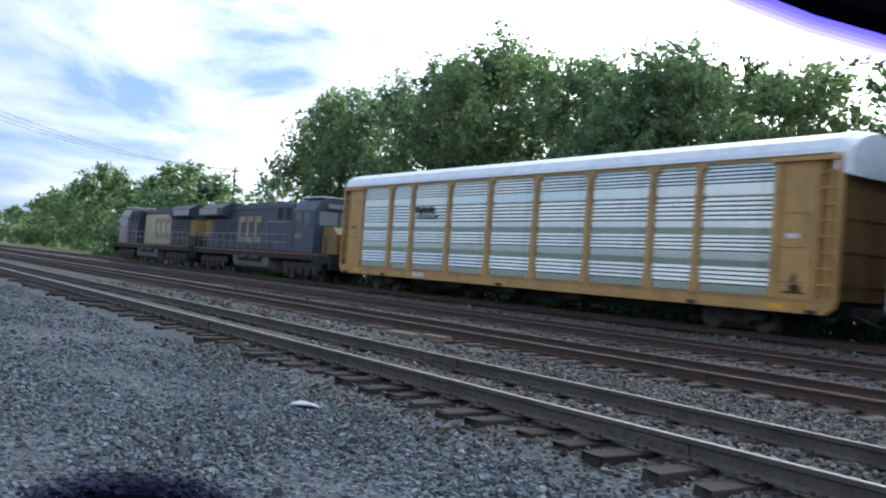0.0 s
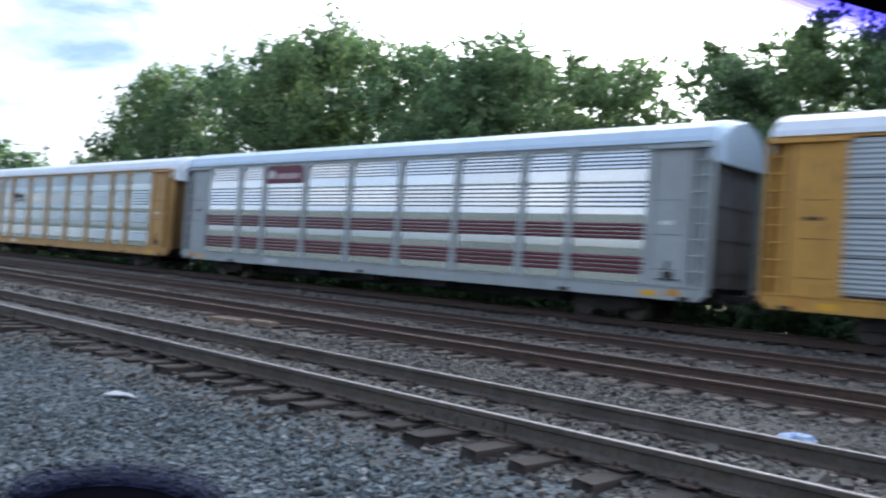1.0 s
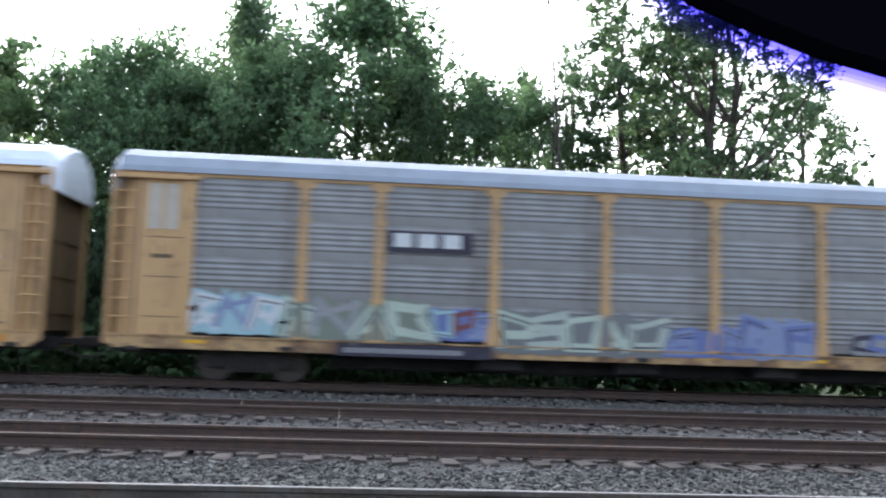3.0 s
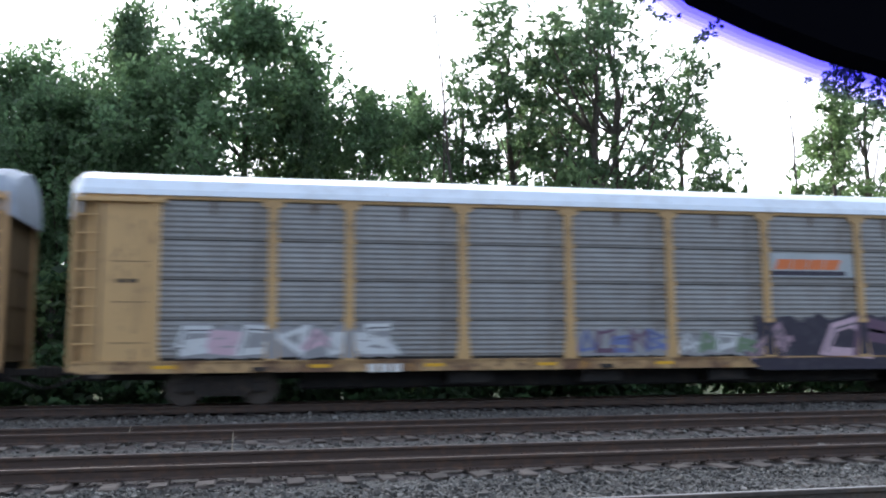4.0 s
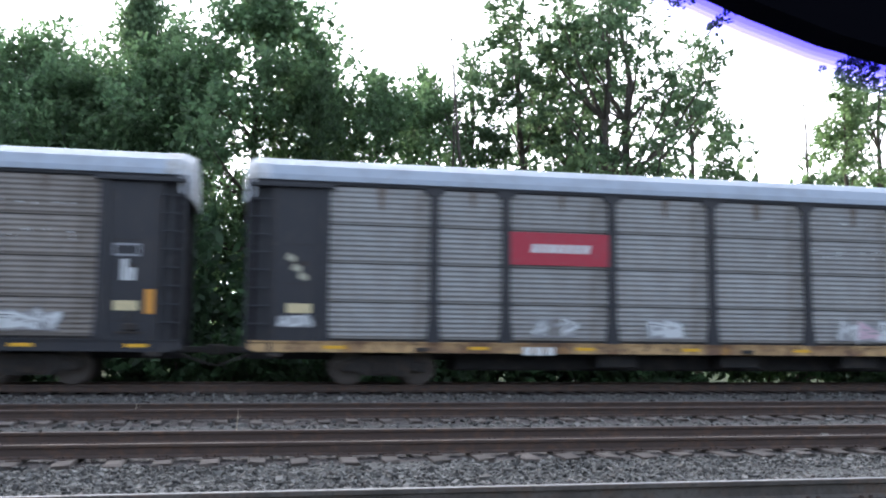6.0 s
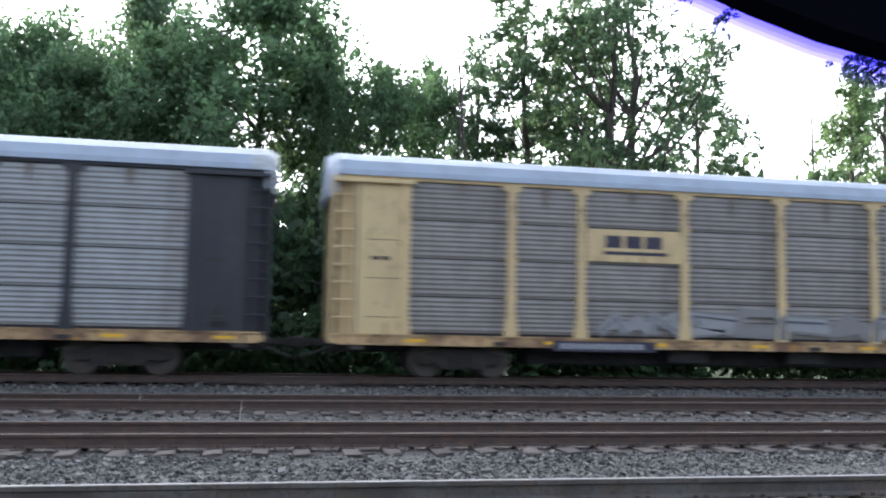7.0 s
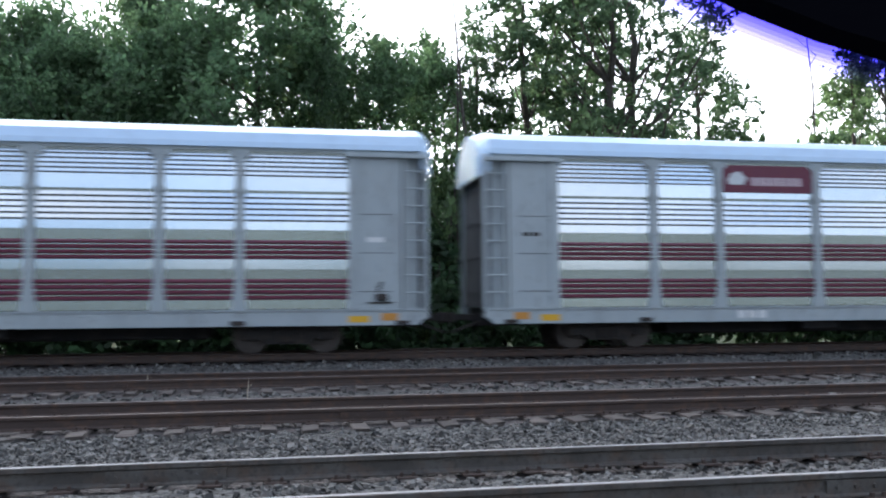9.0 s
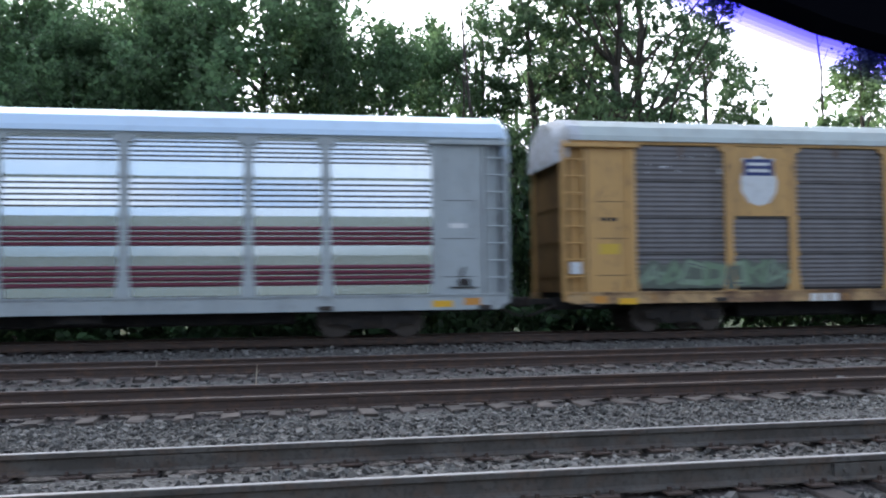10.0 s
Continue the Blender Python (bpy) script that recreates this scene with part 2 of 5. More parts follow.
def prism(bm, outline, y0, y1, slot=0):
    """An outline in x and z, given thickness from y0 to y1."""
    a = [bm.verts.new((x, y0, z)) for x, z in outline]
    b = [bm.verts.new((x, y1, z)) for x, z in outline]
    n = len(outline)
    fs = [bm.faces.new(a), bm.faces.new(b[::-1])] + [bm.faces.new((a[i], b[i], b[(i + 1) % n], a[(i + 1) % n])) for i in range(n)]
    for f in fs:
        f.material_index = slot
    bmesh.ops.recalc_face_normals(bm, faces=fs)
    return bm


def sweep(bm, profile, x0, x1, closed=True, slots=None, steps=1):
    """A profile in y and z, drawn along x."""
    rings = [[bm.verts.new((x0 + (x1 - x0) * i / steps, y, z)) for y, z in profile] for i in range(steps + 1)]
    n = len(profile)
    fs = []
    for a, b in zip(rings, rings[1:]):
        for i in range(n if closed else n - 1):
            f = bm.faces.new((a[i], a[(i + 1) % n], b[(i + 1) % n], b[i]))
            f.material_index = slots[i] if slots else 0
            fs.append(f)
    if closed:
        fs += [bm.faces.new(rings[0]), bm.faces.new(rings[-1][::-1])]
    bmesh.ops.recalc_face_normals(bm, faces=fs)
    return bm


def thing(name, label, category, m, group=""):
    e = new(name)
    e.empty_display_size = 0.3
    e.matrix_basis = m
    return tagged(e, label, category, group)

# ---- ground: one sheet, with the ballast beds of four tracks ----
GAUGE = 1.505
TRACKS = [("near", 5.836, 0.0), ("second", 11.922, -0.142), ("third", 16.890, -0.114), ("main", 22.307, 0.04)]
PROFILE = [(-1500, -0.40, 0), (-30, -0.40, 0), (0, -0.40, 0), (3.6, -0.38, 0), (4.6, -0.36, 0), (5.3, -0.262, 1), (5.70, -0.235, 2), (6.10, -0.168, 1), (7.0, -0.168, 1),
           (7.15, -0.225, 2), (7.60, -0.225, 1), (8.6, -0.27, 1), (9.6, -0.35, 1), (10.9, -0.385, 1), (11.55, -0.375, 2), (12.3, -0.345, 2), (13.0, -0.345, 2), (13.9, -0.365, 1), (15.0, -0.365, 1),
           (16.2, -0.355, 2), (17.2, -0.32, 2), (18.9, -0.325, 2), (19.5, -0.33, 1), (20.6, -0.29, 1), (21.3, -0.185, 2), (24.6, -0.18, 1), (26.2, -0.55, 3), (30, -0.6, 3), (45, -0.5, 3), (1500, -0.5, 3)]


def make_ground():
    bm = bmesh.new()
    xs = [-1500, -300, -120, -60] + list(range(-30, 31, 3)) + [60, 120, 300, 1500]
    rings = []
    for x in xs:
        ring = []
        for y, z, s in PROFILE:
            dz = noise.noise((x * 0.35, y * 0.8, 3.0)) * 0.035 if abs(x) < 50 and 0 <= y < 40 else 0.0
            ring.append(bm.verts.new((x, y, z + dz)))
        rings.append(ring)
    for a, b in zip(rings, rings[1:]):
        for i in range(len(PROFILE) - 1):
            f = bm.faces.new((a[i], b[i], b[i + 1], a[i + 1]))
            f.material_index = PROFILE[i][2]
    g = part("ground", bm, [GRAVEL, BALLAST, STAINED, GRASS])
    tagged(g, "blue-grey crushed stone ground with ballast beds and rough grass", "ground", kind="structure")


def ground_z(x, y):
    for (ya, za, _), (yb, zb, _) in zip(PROFILE, PROFILE[1:]):
        if ya <= y <= yb:
            return za + (zb - za) * (y - ya) / (yb - ya) + noise.noise((x * 0.35, y * 0.8, 3.0)) * 0.035
    return -0.4


make_ground()


def make_backdrop():
    """An unseen dark wall behind the camera, added to darken reflections on the cars."""
    bm = bmesh.new()
    xs = [-260 + i * 8 for i in range(56)]
    low = [bm.verts.new((x, -42 + 2 * noise.noise((x * 0.1, 0, 0)), -0.6)) for x in xs]
    top = [bm.verts.new((x, -44 + 2 * noise.noise((x * 0.1, 5, 0)), 9.5 + 2.0 * noise.noise((x * 0.13, 9, 0)))) for x in xs]
    for i in range(len(xs) - 1):
        bm.faces.new((low[i], low[i + 1], top[i + 1], top[i]))
    b = part("backdrop", bm, material("unseen_wall_green", (0.026, 0.036, 0.036), 0.95, spots=[(0.3, 0.4, 0.7, (0.018, 0.026, 0.026)), (2, 0.45, 0.7, (0.036, 0.048, 0.046))]))
    tagged(b, "unseen dark green wall behind the camera, added for reflections", "backdrop", kind="structure")


make_backdrop()

RAIL_OUT = [(-0.070, -0.170), (0.070, -0.170), (0.070, -0.158), (0.014, -0.135), (0.010, -0.050), (0.036, -0.040), (0.036, -0.006), (0.030, 0.0),
            (-0.030, 0.0), (-0.036, -0.006), (-0.036, -0.040), (-0.010, -0.050), (-0.014, -0.135), (-0.070, -0.158)]


def tie_mesh(seed, wood):
    rnd = random.Random(seed)
    bm = boxed(-0.108, 0.108, -1.30, 1.30, -0.17, 0.0, bevel=0.014)
    for v in bm.verts:
        v.co += Vector((rnd.uniform(-0.012, 0.012), rnd.uniform(-0.05, 0.05), rnd.uniform(-0.008, 0.004)))
    me = bpy.data.meshes.new("tie")
    bm.to_mesh(me)
    bm.free()
    me.materials.append(wood)
    return me


TIES = [tie_mesh(i, TIE) for i in range(6)]
WORN_TIES = [tie_mesh(i, TIE_WORN) for i in range(6, 12)]


def make_track(index):
    name, y0, z0 = TRACKS[index]
    rnd = random.Random(100 + index)
    yc = y0 + GAUGE / 2
    words = {"near": "weathered siding track with polished rail tops and raised wooden ties", "second": "rusty brown track on stained ballast and wooden ties",
             "third": "brown weathered track on dark stained ballast", "main": "main line track with worn bright rails under the train"}[name]
    t = thing("railway_track", words, "railway track", pose(0, yc, z0), "parallel railway tracks")
    t["kind"] = "structure"
    side, top = (RAIL_GREY, RAIL_SIDING) if index == 0 else (RAIL_RUST, RAIL_TOP if index == 3 else RAIL_DULL)
    slots = [0] * 14
    slots[7] = 1
    for s in (-1, 1):
        bm = sweep(bmesh.new(), [(s * GAUGE / 2 + y, z) for y, z in RAIL_OUT], -420, 300, slots=slots, steps=30)
        part("rail", bm, [side, top], t)
    far = bmesh.new()
    x, near = -200.0, []
    while x < 110:
        if -44 < x < 28:
            near.append(x)
        else:
            box(far, x - 0.115, x + 0.115, -1.3, 1.3, -0.33, -0.172)
        x += (0.59 if index in (1, 2) else 0.535) + rnd.uniform(-0.03, 0.03)
    stuff = part("far_ties", far, TIE, t)
    stuff["kind"] = "stuff"
    slip, sink = (0.17, 0.045) if index == 0 else (0.07, 0.012)
    for x in near:
        shared("tie", (WORN_TIES if index in (1, 2) else TIES)[rnd.randrange(6)], t, pose(x, rnd.uniform(-slip, slip), -0.172 + rnd.uniform(-sink, 0.0), 0, 0, rnd.uniform(-2.0, 2.0)))
    # tie plates and spikes under the nearer rails
    if index < 3:
        plate = bmesh.new()
        box(plate, -0.09, 0.09, -0.17, 0.17, -0.182, -0.168)
        for sx in (-0.05, 0.05):
            for sy in (-0.10, 0.10):
                box(plate, sx - 0.013, sx + 0.013, sy - 0.013, sy + 0.013, -0.17, -0.135)
        me = bpy.data.meshes.new("tie_plate")
        plate.to_mesh(me)
        plate.free()
        me.materials.append(RAIL_RUST)
        for x in near:
            if -22 < x < 12:
                for s in (-1, 1):
                    shared("tie_plate", me, t, pose(x, s * GAUGE / 2, 0))
    joints = {0: [(-1, 4.45), (-1, -5.35), (-1, -16.2), (1, -0.75), (1, -10.6)], 1: [(-1, 1.4), (1, -4.5), (-1, -10.0)], 2: [(1, 5.0), (-1, -3.0)], 3: [(-1, 3.0)]}[index]
    for s, x in joints:
        bm = bmesh.new()
        for f in (-1, 1):
            prism(bm, [(x - 0.46, -0.148), (x + 0.46, -0.148), (x + 0.46, -0.05), (x - 0.46, -0.05)], s * GAUGE / 2 + f * 0.012, s * GAUGE / 2 + f * 0.040)
            for k in range(6):
                bx = x - 0.38 + k * 0.152
                rod(bm, (bx, s * GAUGE / 2 + f * 0.038, -0.098), (bx, s * GAUGE / 2 + f * 0.060, -0.098), 0.017, sides=6)
        part("joint_bar", bm, side, t, "bolted weathered joint bar")


for i in range(4):
    make_track(i)


def make_stones(name, label, mat, count, area, size, seed, keep=None):
    """Loose crushed stones as one mesh of many small angular pieces."""
    rnd = np.random.default_rng(seed)
    cube = np.array([(x, y, z) for x in (-1, 1) for y in (-1, 1) for z in (-1, 1)], float)
    quads = np.array([(0, 1, 3, 2), (4, 6, 7, 5), (0, 4, 5, 1), (2, 3, 7, 6), (1, 5, 7, 3)])
    x0, x1, y0, y1 = area
    xs, ys = rnd.uniform(x0, x1, count), rnd.uniform(y0, y1, count)
    if keep is not None:
        ok = np.array([keep(a, b) for a, b in zip(xs, ys)])
        xs, ys = xs[ok], ys[ok]
    n = len(xs)
    zs = np.array([ground_z(a, b) for a, b in zip(xs, ys)])
    sz = size * rnd.lognormal(0.0, 0.35, n)
    v = cube[None] * (0.55 + 0.45 * rnd.random((n, 8, 3))) * np.array([1.0, 0.8, 0.6])
    a, b = rnd.uniform(0, 6.28, n), rnd.uniform(-0.7, 0.7, n)
    ca, sa, cb, sb = np.cos(a)[:, None], np.sin(a)[:, None], np.cos(b)[:, None], np.sin(b)[:, None]
    x, y, z = v[..., 0], v[..., 1], v[..., 2]
    x, z = x * cb + z * sb, z * cb - x * sb
    x, y = x * ca - y * sa, x * sa + y * ca
    v = np.stack([x, y, z], -1) * sz[:, None, None] + np.stack([xs, ys, zs + sz * 0.25], -1)[:, None]
    f = (quads[None] + (np.arange(n) * 8)[:, None, None]).reshape(-1, 4)
    me = bpy.data.meshes.new(name)
    me.from_pydata(v.reshape(-1, 3).tolist(), [], f.tolist())
    me.materials.append(mat)
    tagged(new(name, me), label, "gravel", kind="stuff")


def clear_of_rails(x, y):
    return all(abs(y - r) > 0.11 for _, y0, _ in TRACKS for r in (y0, y0 + GAUGE))


make_stones("gravel_stones", "loose blue-grey crushed gravel stones", STONE_BLUE, 33000, (-14, -1.5, 0.8, 4.9), 0.0165, 1)
make_stones("gravel_stones", "loose blue-grey gravel further along the siding", STONE_BLUE, 8000, (-32, -14, 1.2, 5.0), 0.022, 2)
make_stones("ballast_stones", "grey ballast stones between the tracks", STONE_GREY, 24000, (-14, 9, 7.5, 11.6), 0.0215, 3, clear_of_rails)
make_stones("ballast_stones", "grey ballast stones between the rails of the siding", STONE_GREY, 11000, (-14, 7, 4.6, 7.5), 0.022, 4, clear_of_rails)
make_stones("ballast_stones", "grey ballast stones between the further tracks", STONE_GREY, 9000, (-18, 16, 12.0, 21.8), 0.034, 5, lambda x, y: clear_of_rails(x, y) and (13.7 < y < 16.4 or 18.6 < y or noise.noise((x, y, 0)) > -0.1))
make_stones("ballast_stones", "grey ballast stones along the tracks in the distance", STONE_GREY, 5000, (-40, -14, 7.6, 21.5), 0.040, 6, lambda x, y: 7.6 < y < 11.2 or 13.8 < y < 16.2 or 18.8 < y)

# ---- the train ----
CAR_PITCH, TRAIN_X, SPEED = 28.35, -40.868, 26.459
TRAIN_Y, TRAIN_Z = TRACKS[3][1] + GAUGE / 2 + 0.017, TRACKS[3][2]
POSTS = (-8.9, -7.05, -4.2, -1.4, 1.4, 4.2, 7.05, 8.9)
EDGES = (-11.5, *POSTS, 11.5)
ROWS = (1.10, 2.05, 3.00, 3.95, 4.90)
FACE = -1.50


def panel_profile(row, ribbed, h, striped, grouped):
    """Depth and height along a side panel: spaced ribs in one band, or ribs all over."""
    if ribbed:
        low, n, pitch = ((0.22, 4, 0.132), (0.24, 4, 0.122), (0.20, 5, 0.136), (0.34, 5, 0.112))[row]
    elif grouped:
        low, n, pitch = 0.21, 5, (h - 0.25) / 5
    else:
        low, n, pitch = 0.03, 7, (h - 0.04) / 7
    deep = 0.055 if ribbed else 0.018
    # the joint between two ribbed sheets stands a little proud
    lip = -0.006 if ribbed else 0.0
    pts = [(lip, 0.0)]
    for i in range(n):
        z = low + i * pitch
        if ribbed and not (striped and row < 2):
            pts += [(0.0, z), (-0.034, z + pitch * 0.34), (-0.031, z + pitch * 0.46), (0.0, z + pitch * 0.99)]
            continue
        pts += [(0.0, z), (-deep, z + pitch * 0.26), (-deep, z + pitch * 0.40), (0.0, z + pitch * 0.80)]
    return pts + [(lip, h)]


PANELS = {}


def panel_mesh(width, row, ribbed, mats, h):
    key = (round(width, 2), row if ribbed else 0, ribbed, h, tuple(m.name for m in mats))
    if key not in PANELS:
        bm = bmesh.new()
        prof = panel_profile(row, ribbed, h, len(mats) > 1, h > 0.93 or 0.885 < h < 0.9)
        n = len(prof) - 1
        # the ribs of the two lower rows are painted, all but the narrow steps between them
        slots = [0] * n
        if len(mats) > 1 and row < 2:
            for i in range(1, 1 + 16):
                slots[i] = 0 if (i - 1) % 4 == 3 else 1
        sweep(bm, prof, -width / 2, width / 2, closed=False, slots=slots)
        for f in bm.faces:
            if f.normal.y > 0.01:
                f.normal_flip()
        me = bpy.data.meshes.new("side_panel")
        bm.to_mesh(me)
        bm.free()
        for m in mats:
            me.materials.append(m)
        PANELS[key] = me
    return PANELS[key]


def wheel_bm(x, y):
    bm = bmesh.new()
    s = 1 if y > 0 else -1
    rod(bm, (x, y - 0.05, 0.44), (x, y + 0.05, 0.44), 0.42, sides=24)
    rod(bm, (x, y - s * 0.055, 0.44), (x, y - s * 0.085, 0.44), 0.455, sides=24)
    rod(bm, (x, y + s * 0.04, 0.44), (x, y + s * 0.08, 0.44), 0.12, sides=12)
    return bm


def make_truck(parent, x, axles=(-0.89, 0.89), name="truck", big=False):
    bm = bmesh.new()
    if big:
        for s in (-1, 1):
            box(bm, x - 2.5, x + 2.5, s * 1.12 - 0.06, s * 1.12 + 0.06, 0.62, 1.02, bevel=0.04)
            for q in (-1.85, -0.92, 0.0, 0.92, 1.85):
                box(bm, x + q - 0.28, x + q + 0.28, s * 1.16 - 0.1, s * 1.16 + 0.1, 0.30, 0.75, bevel=0.06)
    a = axles[-1]
    for s in (-1, 1):
        y0, y1 = sorted((s * 0.92, s * 1.06))
        prism(bm, [(x - a - 0.25, 0.56), (x - a - 0.2, 0.40), (x - a + 0.2, 0.40), (x - 0.5, 0.24), (x + 0.5, 0.24), (x + a - 0.2, 0.40),
                   (x + a + 0.2, 0.40), (x + a + 0.25, 0.56), (x + 0.55, 0.74), (x - 0.55, 0.74)], y0, y1)
        for k in (-0.2, 0.0, 0.2):
            rod(bm, (x + k, s * 1.10, 0.30), (x + k, s * 1.10, 0.56), 0.075, sides=8)
        for q in axles:
            box(bm, x + q - 0.13, x + q + 0.13, s * 1.06 - 0.05, s * 1.06 + 0.05, 0.34, 0.56, bevel=0.02)
    box(bm, x - 0.22, x + 0.22, -0.95, 0.95, 0.42, 0.72, bevel=0.03)
    for q in axles:
        rod(bm, (x + q, -0.72, 0.44), (x + q, 0.72, 0.44), 0.085, sides=10)
    t = part(name, bm, STEEL_DARK, parent, "dark rusty cast steel truck")
    for q in axles:
        for y in (-0.752, 0.752):
            part("wheel", wheel_bm(x + q, y), WHEEL, t)
    return t


def post_mesh(mat):
    bm = prism(bmesh.new(), [(-0.19, 1.06), (0.19, 1.06), (0.17, 1.25), (0.105, 1.75), (0.105, 4.72), (0.25, 4.82), (0.25, 4.90), (-0.25, 4.90), (-0.25, 4.82), (-0.105, 4.72), (-0.105, 1.75), (-0.17, 1.25)], FACE - 0.075, FACE - 0.005)
    for z in ROWS[1:4]:
        box(bm, -0.14, 0.14, FACE - 0.09, FACE - 0.07, z - 0.06, z + 0.06)
    me = bpy.data.meshes.new("side_post")
    bm.to_mesh(me)
    bm.free()
    me.materials.append(mat)
    return me


def bars(parent, name, label, x0, x1, z0, z1, count, mat, y=FACE - 0.062, lean=0.0, gap=0.25):
    """Lettering as plain bars."""
    bm = bmesh.new()
    w = (x1 - x0) / count
    for i in range(count):
        a, b = x0 + i * w, x0 + (i + 1 - gap) * w
        prism(bm, [(a, z0), (b, z0), (b + lean, z1), (a + lean, z1)], y - 0.004, y)
    return part(name, bm, mat, parent, label)


def plate(parent, name, label, x0, x1, z0, z1, mat, y=FACE - 0.058, cut=0.0):
    out = [(x0 + cut, z0), (x1 - cut, z0), (x1, z0 + cut), (x1, z1 - cut), (x1 - cut, z1), (x0 + cut, z1), (x0, z1 - cut), (x0, z0 + cut)] if cut else [(x0, z0), (x1, z0), (x1, z1), (x0, z1)]
    return part(name, prism(bmesh.new(), out, y - 0.004, y), mat, parent, label)


RUST_RUN = material("rust_run", (0.13, 0.095, 0.075), 0.8, spots=[(6, 0.45, 0.65, (0.19, 0.16, 0.14))])
OUTLINE = material("dark_spray_outline", (0.07, 0.07, 0.085), 0.6, spots=[(4, 0.5, 0.8, (0.13, 0.13, 0.14))])


# bent strokes of sprayed shapes, in a unit box
BENDS = [[(0, 0), (0.05, 1), (0.9, 0.9), (0.8, 0.5), (0.1, 0.45)], [(0, 0.05), (0.5, 1), (1, 0)], [(1, 0.95), (0.1, 0.9), (0.1, 0.5), (0.9, 0.45), (0.95, 0.05), (0, 0)],
         [(0, 1), (0.1, 0.05), (0.9, 0), (1, 0.95)], [(0, 0), (0.05, 1), (0.95, 0.05), (1, 1)], [(1, 0.9), (0.15, 1), (0, 0.1), (1, 0.05), (0.9, 0.5)], [(0.1, 0), (0.15, 1), (0.9, 0.75), (0.2, 0.45), (1, 0)]]


def stroke(bm, line, width, y):
    """A band of paint of that width along a bent line."""
    pts = [Vector(p) for p in line]
    ways = [(q - p).normalized() for p, q in zip(pts, pts[1:])]
    rings = []
    for i, p in enumerate(pts):
        u, v = ways[max(i - 1, 0)], ways[min(i, len(ways) - 1)]
        w = Vector((-(u + v).y, (u + v).x))
        w = w.normalized() if w.length > 0.2 else Vector((-u.y, u.x))
        k = width / 2 / max(0.6, w.dot(Vector((-u.y, u.x))))
        if i in (0, len(pts) - 1):
            p = p + u * (0.35 * width * (1 if i else -1))
        rings.append([bm.verts.new((x, d, z)) for (x, z), d in ((p - w * k, y - 0.003), (p + w * k, y - 0.003), (p + w * k, y), (p - w * k, y))])
    fs = [bm.faces.new(rings[0]), bm.faces.new(rings[-1][::-1])]
    for a, b in zip(rings, rings[1:]):
        fs += [bm.faces.new((a[j], b[j], b[(j + 1) % 4], a[(j + 1) % 4])) for j in range(4)]
    bmesh.ops.recalc_face_normals(bm, faces=fs)
    return bm


def graffiti(parent, x0, x1, z0, z1, back, fills, seed, letters=5, cloud=True):
    """Sprayed lettering, too blurred to read: bent strokes with a wide edge round them, on a ragged cloud of paint."""
    rnd = random.Random(seed)
    w, h = (x1 - x0) / letters, z1 - z0
    bm = bmesh.new()
    if cloud:
        n = 4 * letters
        up = [(x0 + (x1 - x0) * i / n + rnd.uniform(-0.05, 0.05), z1 - (0.10 + 0.10 * math.sin(i * 1.7 + seed) + rnd.uniform(0.0, 0.10)) * h) for i in range(n + 1)]
        down = [(x0 + (x1 - x0) * i / n, z0 + rnd.uniform(0.0, 0.08) * h) for i in range(n, -1, -1)]
        prism(bm, up[::-1] + down[::-1], FACE - 0.060, FACE - 0.057)
    lines = []
    for i in range(letters):
        lean, s = rnd.uniform(-0.12, 0.22), rnd.uniform(0.80, 1.0)
        bend = BENDS[rnd.randrange(len(BENDS))]
        lines.append([(x0 + (i + 0.02 + 0.96 * a + rnd.uniform(-0.16, 0.16)) * w + lean * (b - 0.5) * h * 0.6,
                       z0 + h * min(0.86, max(0.20, 0.14 + 0.70 * s * b + rnd.uniform(-0.13, 0.13)))) for a, b in bend])
    wide = min(0.42 * w, 0.46 * h)
    if not cloud:
        stroke(bm, lines[0], wide, FACE - 0.0605)
    g = part("graffiti", bm, back, parent, "sprayed graffiti of bent outlined strokes")
    for x in POSTS:
        if x0 < x < x1 and h > 0.7:
            part("sprayed_post_foot", prism(bmesh.new(), [(x - 0.13, 1.12), (x + 0.13, 1.12), (x + 0.10, z1 - 0.25), (x + 0.02, z1 - 0.12), (x - 0.10, z1 - 0.3)], FACE - 0.081, FACE - 0.077), back, g)
    for i, line in enumerate(lines):
        if cloud or i:
            part("stroke_edge", stroke(bmesh.new(), line, wide, FACE - 0.0605 - 0.0004 * i), back, g)
        part("stroke", stroke(bmesh.new(), line, min(0.25 * w, 0.27 * h), FACE - 0.0680 - 0.0004 * i), fills[i % len(fills)], g)
        a, b = line[0], line[-1]
        part("cross_stroke", stroke(bmesh.new(), [(a[0], 0.5 * (a[1] + b[1])), (b[0] + 0.1 * w, min(z0 + 0.85 * h, b[1] + rnd.uniform(0.1, 0.4) * h))], 0.16 * w, FACE - 0.0655), fills[i % len(fills)], g)
        if i % 2 == 0:
            part("accent", stroke(bmesh.new(), [(x + 0.03 * w, z - 0.02 * h) for x, z in line[:3]], 0.05 * w, FACE - 0.0735), OUTLINE, g)
    return g


